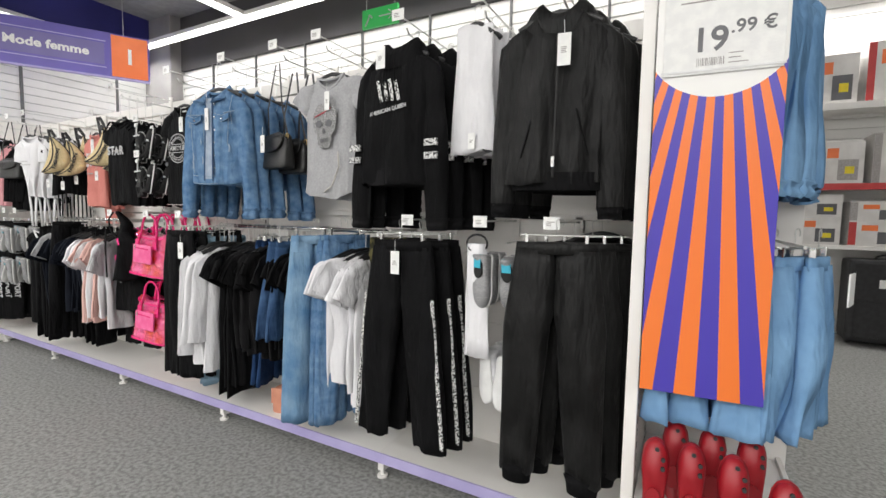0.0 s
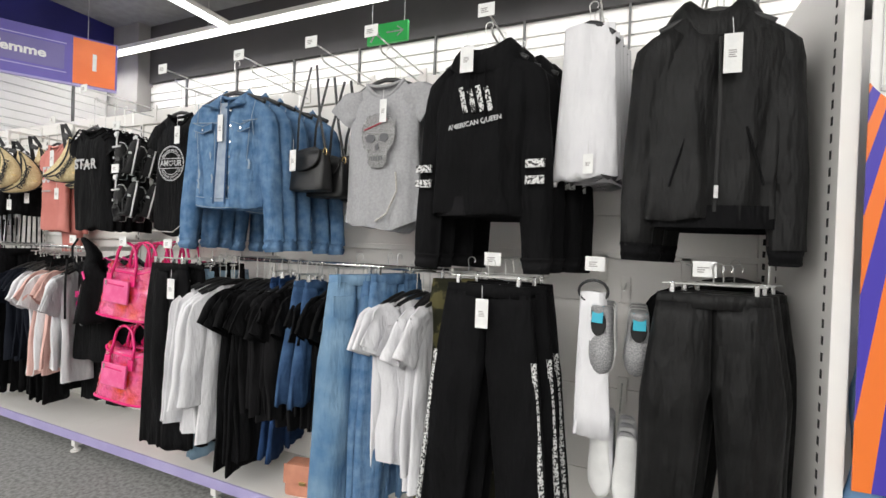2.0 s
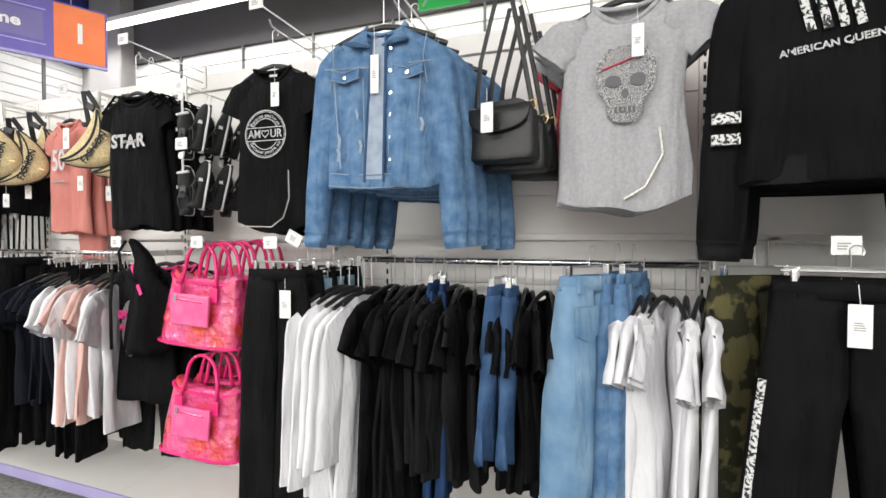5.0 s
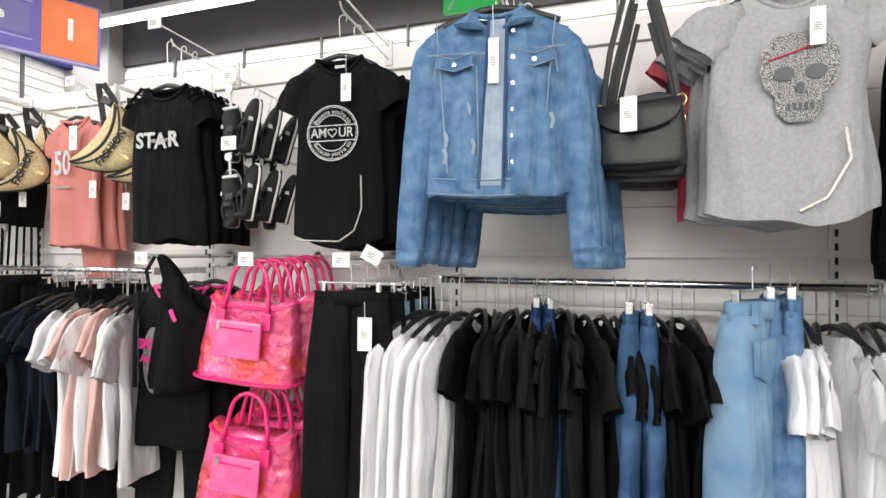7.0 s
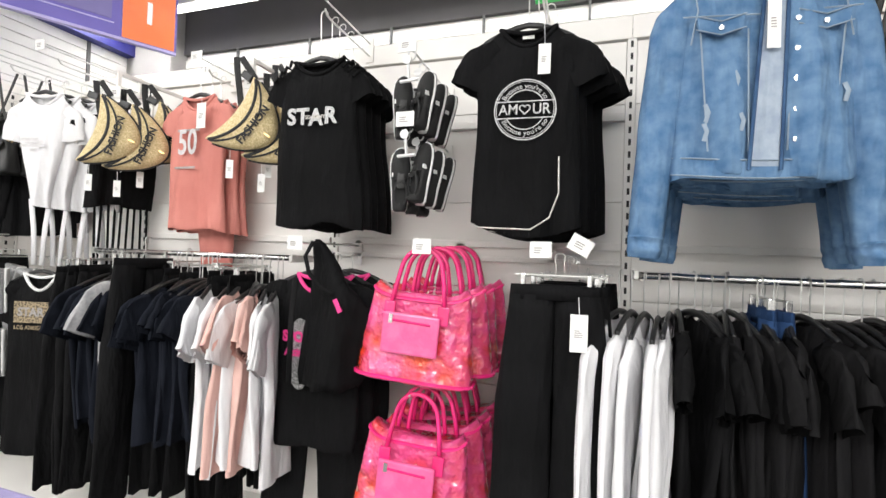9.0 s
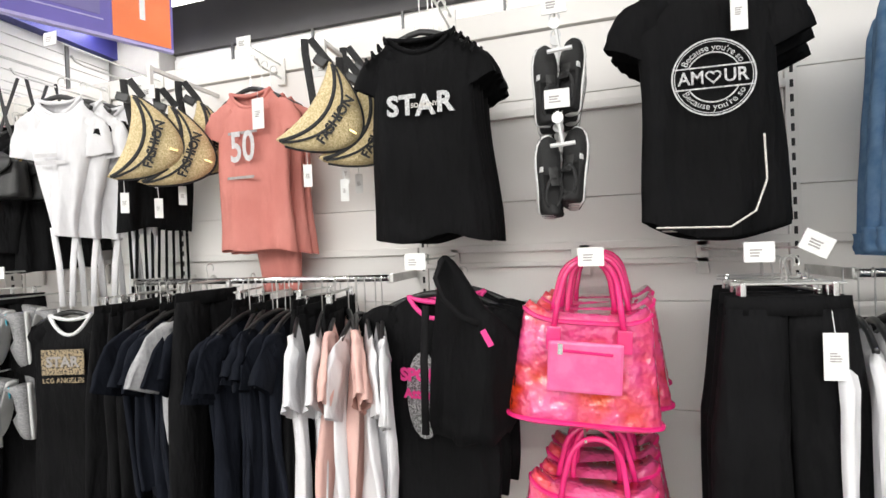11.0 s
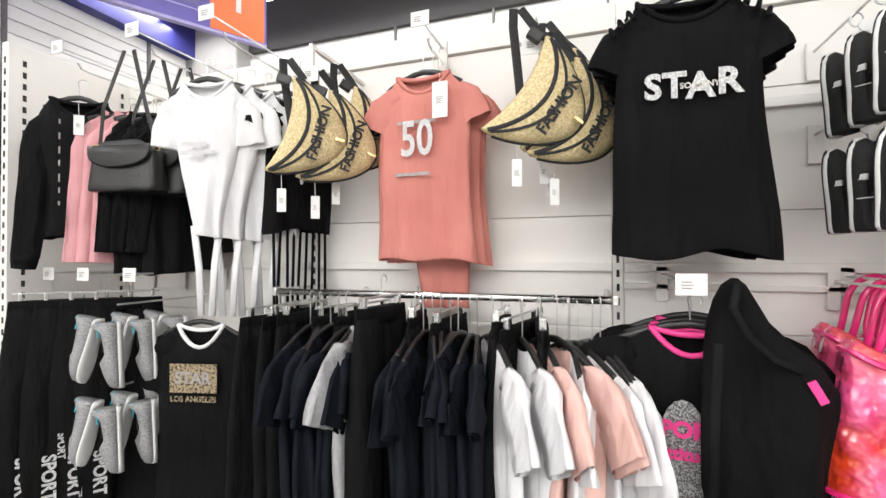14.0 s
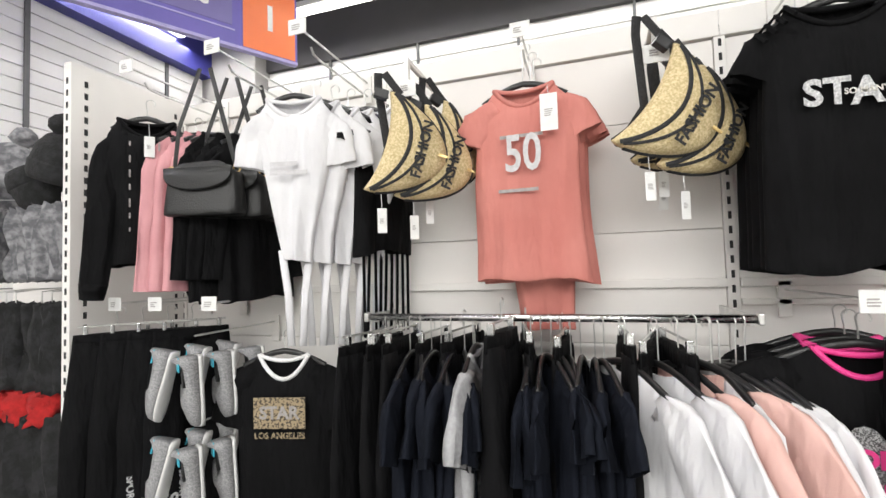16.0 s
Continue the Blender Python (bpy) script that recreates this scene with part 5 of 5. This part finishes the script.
# last bay: dress, slip-ons, trousers
g = top_garment("long_t_shirt", "long black t-shirt with a gold leopard box print", BLACK, 0.36, 0.95, pose(-5.50, 2.22, 1.26, 0, 0, 14), "t-shirt", "", sleeve=0.2, angle=72, seed=221, trim=CLEAR, neck=0.19, dip=0.09)
part("box_print", box(-0.095, 0.095, -0.054, -0.050, -0.255, -0.145), GOLDPRINT, g, "gold leopard box print")
lettering("STAR", 0.062, GREYPRINT, g, (0, -0.056, -0.20), bold=0.002)
lettering("LOS ANGELES", 0.030, GOLDPRINT, g, (0, -0.054, -0.28), bold=0.001)
for zc in (1.28, 0.96):
    arm_hook(-5.80, zc + 0.06, 2.1, False, double=False)
    for i in range(3):
        for s in (-1, 1):
            sh = shoe(pose(-5.80 + s * 0.055 + 0.05 * i, 2.08 + 0.10 * i, zc, 0, 84 + s * 8, -140 + s * 16), "grey glitter slip-on shoe with white sole", "grey slip-ons", GLITTER, SOLE, 0.25)
            if i < 2:
                part("size_card", box(0.0, 0.05, -0.02, 0.02, 0.075, 0.079), TEAL, sh, "teal size card")
for i in range(4):
    g = pants("printed_trousers", "black trousers with white lettering on the leg", BLACK, 0.28, 1.05, pose(-6.22 + 0.075 * i, 2.12 + 0.05 * i, 1.345, 0, 0, 55), "trousers", "printed black trousers", hem=0.14, seed=231 + i)
    lettering("SPORT", 0.062, PRINT, g, (-0.085, -0.06, -0.72), "leg_print", tilt=90, bold=0.002)
    lettering("SPORT", 0.036, PRINT, g, (-0.045, -0.06, -0.60), "leg_print", tilt=90, bold=0.001)

# small peach bag and fallen pieces on the base shelf
g = thing("peach_bag", "small peach leather bag on the base shelf", "bag", "", pose(-2.02, 2.24, 0.16, 0, 0, 10))
part("body", box(-0.11, 0.11, -0.05, 0.05, 0, 0.17, 0.02), PEACH, g, smooth=False)
part("flap", box(-0.112, 0.112, -0.056, -0.048, 0.07, 0.172, 0.004), PEACH, g)
part("clasp", box(-0.018, 0.018, -0.062, -0.054, 0.07, 0.09, 0.003), GOLD, g)

# ---- beyond the divider: hats and gloves ----
left = thing("shelving_bay", "off-white shelving bay with winter accessories", "shelving", "shelving bays")
part("panel", box(-7.7, -6.41, WALL_Y, WALL_Y + 0.05, 0.1, 2.0, 0.003), PANEL, left)
part("base_shelf", box(-7.7, -6.41, 2.1, WALL_Y, 0.10, 0.14, 0.004), STEEL_W, left)
part("bar", tube([(-7.7, 2.3, 2.2), (-6.41, 2.3, 2.2)], 0.006, 6), HOOKMETAL, left)


def knit_hat(m, mat, label):
    h = thing("knit_hat", label, "hat", "knit hats", m)
    part("cap", loft([[(r * math.cos(2 * math.pi * k / 18) * (1 + 0.04 * math.sin(k * 4)), r * 0.6 * math.sin(2 * math.pi * k / 18), z) for k in range(18)] for z, r in ((0, 0.10), (0.05, 0.115), (0.12, 0.10), (0.17, 0.06), (0.19, 0.02))]), mat, h, smooth=True)
    part("cuff", loft([[(r * math.cos(2 * math.pi * k / 18), r * 0.6 * math.sin(2 * math.pi * k / 18), z) for k in range(18)] for z, r in ((-0.02, 0.108), (0.0, 0.118), (0.05, 0.12), (0.06, 0.112))]), mat, h, smooth=True)
    part("pompom", loft([[(r * math.cos(2 * math.pi * k / 12) * (1 + 0.12 * math.sin(k * 5 + z * 90)), r * math.sin(2 * math.pi * k / 12), 0.22 + z) for k in range(12)] for z, r in ((-0.045, 0.015), (-0.02, 0.045), (0.01, 0.05), (0.035, 0.035), (0.05, 0.01))]), mat, h, smooth=True)


for i in range(5):
    knit_hat(pose(-6.56 - 0.16 * i, 2.08 + 0.03 * (i % 2), 2.0 + 0.03 * (i % 2), 0, 160 if i % 2 else 20, 20 * i), WOOL if i < 2 else KNIT, "black pom-pom knit hat" if i < 2 else "grey pom-pom knit hat")


def draped(name, label, cat, mat, x, y, z, w, h, group, seed):
    g = thing(name, label, cat, group, pose(x, y, z, 0, 0, random.uniform(-20, 20)))
    part("knit", loft([[((w / 2 * (0.6 + 0.4 * min(1, v * 4))) * math.cos(2 * math.pi * k / 20), 0.05 * math.sin(2 * math.pi * k / 20) + fold(math.cos(2 * math.pi * k / 20) * 0.3, v, seed, 0.04), -h * v + 0.01 * math.sin(k * 2)) for k in range(20)] for v in (0, 0.05, 0.15, 0.3, 0.5, 0.7, 0.9, 1.0)]), mat, g, smooth=True)
    part("hook", tube([(0, 0, 0), (0, 0, 0.05), (0, 0.1, 0.06), (0, 0.3, 0.06)], 0.003, 5), HOOKMETAL, g)


for i in range(6):
    draped("knit_scarf", "grey cable-knit scarf folded on a hook", "scarf", KNIT, -6.52 - 0.14 * i, 2.1 + 0.02 * (i % 3), 1.88, 0.17, 0.32, "grey knit scarves", 300 + i)
    draped("gloves", "black knitted gloves hanging in pairs", "gloves", WOOL, -6.51 - 0.10 * i, 2.1 + 0.02 * (i % 3), 1.46, 0.12, 0.36, "black gloves", 310 + i)
    draped("knit_garment", "black knitted leggings hanging low", "leggings", WOOL, -6.52 - 0.12 * i, 2.12, 1.0, 0.14, 0.75, "black leggings", 330 + i)
for i in range(3):
    draped("red_scarf", "red knitted scarf hanging on a hook", "scarf", REDWOOL, -6.60 - 0.13 * i, 2.1, 1.09, 0.14, 0.12, "red scarves", 320 + i)

# ---- the end of the shelving: poster, chambray shirts, clogs ----
poster = thing("poster_board", "orange and violet striped price poster with a white disc", "poster", "", pose(0.29, 1.93, 2.115, 0, 0, 4))
part("board", box(-0.187, 0.187, 0.0, 0.006, -1.245, 0.30, 0.001), POSTER, poster)
card = part("price_card", box(-0.165, 0.175, -0.008, -0.004, -0.15, 0.28, 0.001), CARD, poster, "white price card")
lettering("19", 0.108, PRICEINK, card, (-0.03, -0.0085, -0.045), bold=0.002)
lettering(".99 \u20ac", 0.058, PRICEINK, card, (0.09, -0.0085, -0.012), bold=0.001)
bars(card, -0.02, 0.085, 0.2, 0.010, 1, -0.0085, GREYPRINT)
for bz in (-0.09, -0.105, -0.12):
    bars(card, 0.055, bz, 0.06, 0.006, 1, -0.0085, GREYPRINT)
bc = bmesh.new()
for j in range(16):
    box(-0.065 + j * 0.005, -0.065 + j * 0.005 + random.choice((0.0015, 0.003)), -0.0095, -0.0085, -0.125, -0.10, bm=bc)
part("barcode", bc, GREYPRINT, card)
part("clear_sleeve", box(-0.17, 0.18, -0.011, -0.0095, -0.142, -0.136), CLEAR, card)

base = thing("end_shelf", "white base shelf of the end display", "shelving")
part("shelf", box(0.10, 0.62, 1.75, 2.55, 0.40, 0.43, 0.004), STEEL_W, base)
part("back", box(0.10, 0.66, 2.56, 2.6, 0.0, 2.43, 0.003), PANEL, base)
part("rim", box(0.62, 0.64, 1.75, 2.55, 0.37, 0.45, 0.004), STEEL_W, base)
part("plinth", box(0.12, 0.6, 1.80, 2.5, 0.0, 0.398), STEEL_W, base)
for z in (2.36, 1.46):
    part("arm", tube([(0.38, 2.55, z), (0.38, 1.98, z)], 0.006, 6), HOOKMETAL, base)
    part("arm", tube([(0.56, 2.55, z - 0.06), (0.56, 1.98, z - 0.06)], 0.006, 6), HOOKMETAL, base)
for i in range(4):
    top_garment("chambray_shirt", "pale blue chambray shirt with gathered cuffs", CHAMBRAY, 0.34, 0.72, pose(0.54 + 0.02 * i, 2.30 + 0.05 * i, 2.33, 0, 0, 66 + 6 * i), "shirt", "chambray shirts", sleeve=0.66, sleeve_w=(0.2, 0.13), angle=80, depth=0.1, seed=401 + i, cuff=CHAMBRAY, amp=0.035)
for i in range(6):
    g = pants("chambray_trousers", "pale blue chambray cropped trousers on clips", CHAMBRAY, 0.22, 0.63, pose(0.26 + 0.075 * i, 2.08 + 0.05 * (i % 3), 1.36, 0, 0, 40 + 14 * (i % 3)), "trousers", "chambray trousers", hem=0.14, seed=411 + i, depth=0.07, amp=0.045)
    if i == 5:
        part("price_tag", box(-0.03, 0.06, -0.095, -0.09, -0.16, -0.05), CARD, g, "white price tag")
for i, (x, y) in enumerate(((0.17, 1.86), (0.28, 1.88), (0.40, 1.86), (0.53, 1.80), (0.23, 2.05), (0.35, 2.05), (0.47, 2.05))):
    c = shoe(pose(x, y, 0.445 if i != 3 else 0.431, 0, -84, 90), "red rubber clog standing on its heel", "red clogs", CLOG, CLOG, 0.27, 0.085, "clog", rub=CLOG)
    for j in range(3):
        part("hole", loft([[(0.19 + 0.03 * (j % 3) + 0.007 * math.cos(2 * math.pi * k / 8), -0.025 + 0.02 * (j // 2) + 0.007 * math.sin(2 * math.pi * k / 8), zz) for k in range(8)] for zz in (0.06, 0.074 - 0.004 * (j % 3))]), SLOT, c)

# ---- the aisle beyond: shelves of boxed appliances and suitcases ----
shelf = thing("wall_shelving", "white wall shelving with boxed kitchen appliances", "shelving")
part("back", box(0.9, 5.5, 7.9, 8.0, 0, 4.6), SLAT, shelf)
for i in range(24):
    part("slat", box(0.9, 5.5, 7.87, 7.898, 1.4 + i * 0.13, 1.4 + i * 0.13 + 0.122, 0.003), SLAT, shelf)
for z in (1.95, 2.92):
    part("shelf", box(0.9, 5.5, 7.35, 7.87, z - 0.05, z, 0.004), STEEL_W, shelf)
    part("price_rail", box(0.9, 5.5, 7.33, 7.348, z - 0.07, z + 0.01), BOXRED if z < 2.5 else STEEL_W, shelf)


def carton(x, z, w, h, red, hole=True):
    c = thing("appliance_box", "white carton with a red panel and a printed appliance" if red else "white carton with a printed appliance", "box", "appliance boxes", pose(x, 7.42, z))
    part("body", box(-w / 2, w / 2, 0, 0.4, 0, h, 0.006), BOXWHITE, c)
    part("side_band", box(-w / 2, -w / 2 + w * 0.12, -0.002, 0.0, 0.01, h - 0.01), BOXRED if red else GREYPRINT, c)
    part("red_panel", box(-w * 0.3, -w * 0.05, -0.003, 0.0, h * 0.62, h * 0.85), ORANGE, c)
    part("picture", box(-w * 0.05, w * 0.38, -0.003, 0.0, h * 0.1, h * 0.58), INK if hole else GREYPRINT, c)
    part("sticker", box(w * 0.1, w * 0.3, -0.004, -0.003, h * 0.25, h * 0.42), YELLOW if not red else CARD, c)


for i, (x, w, h) in enumerate(((1.75, 0.45, 0.62), (2.35, 0.6, 0.72), (3.0, 0.55, 0.6), (3.6, 0.5, 0.7))):
    carton(x, 2.92, w, h, i % 2 == 1)
    carton(x + 0.12, 1.95, w, h * 0.85, False, False)
for i, (x, w, h) in enumerate(((1.7, 0.45, 0.35), (2.3, 0.6, 0.3), (3.0, 0.55, 0.35))):
    carton(x, 1.2, w, h, i == 1)
    carton(x, 1.2 + h, w, h * 0.8, False)
part("shelf", box(0.9, 5.5, 7.35, 7.87, 1.15, 1.2, 0.004), STEEL_W, shelf)
for i in range(3):
    s = thing("suitcase", "black fabric suitcase with a white label", "suitcase", "suitcases", pose(2.35 + 0.8 * i, 7.35, 0))
    part("body", box(-0.37, 0.37, -0.2, 0.2, 0.06, 1.05, 0.05), SUITCASE, s)
    part("label", box(-0.1, 0.3, -0.206, -0.2, 0.72, 0.82), CARD, s)
    part("pocket", box(-0.3, 0.3, -0.215, -0.198, 0.12, 0.55, 0.008), SUITCASE, s)
    part("handle", tube(arc(0, 1.05, 0.1, 0.05, 180, 0, 8), 0.012, 6), SUITCASE, s)
    for sx in (-0.3, 0.3):
        part("wheel", loft([[(sx + dx, 0.03 * math.cos(2 * math.pi * k / 12), 0.032 + 0.03 * math.sin(2 * math.pi * k / 12)) for k in range(12)] for dx in (-0.012, 0.012)]), SLOT, s)
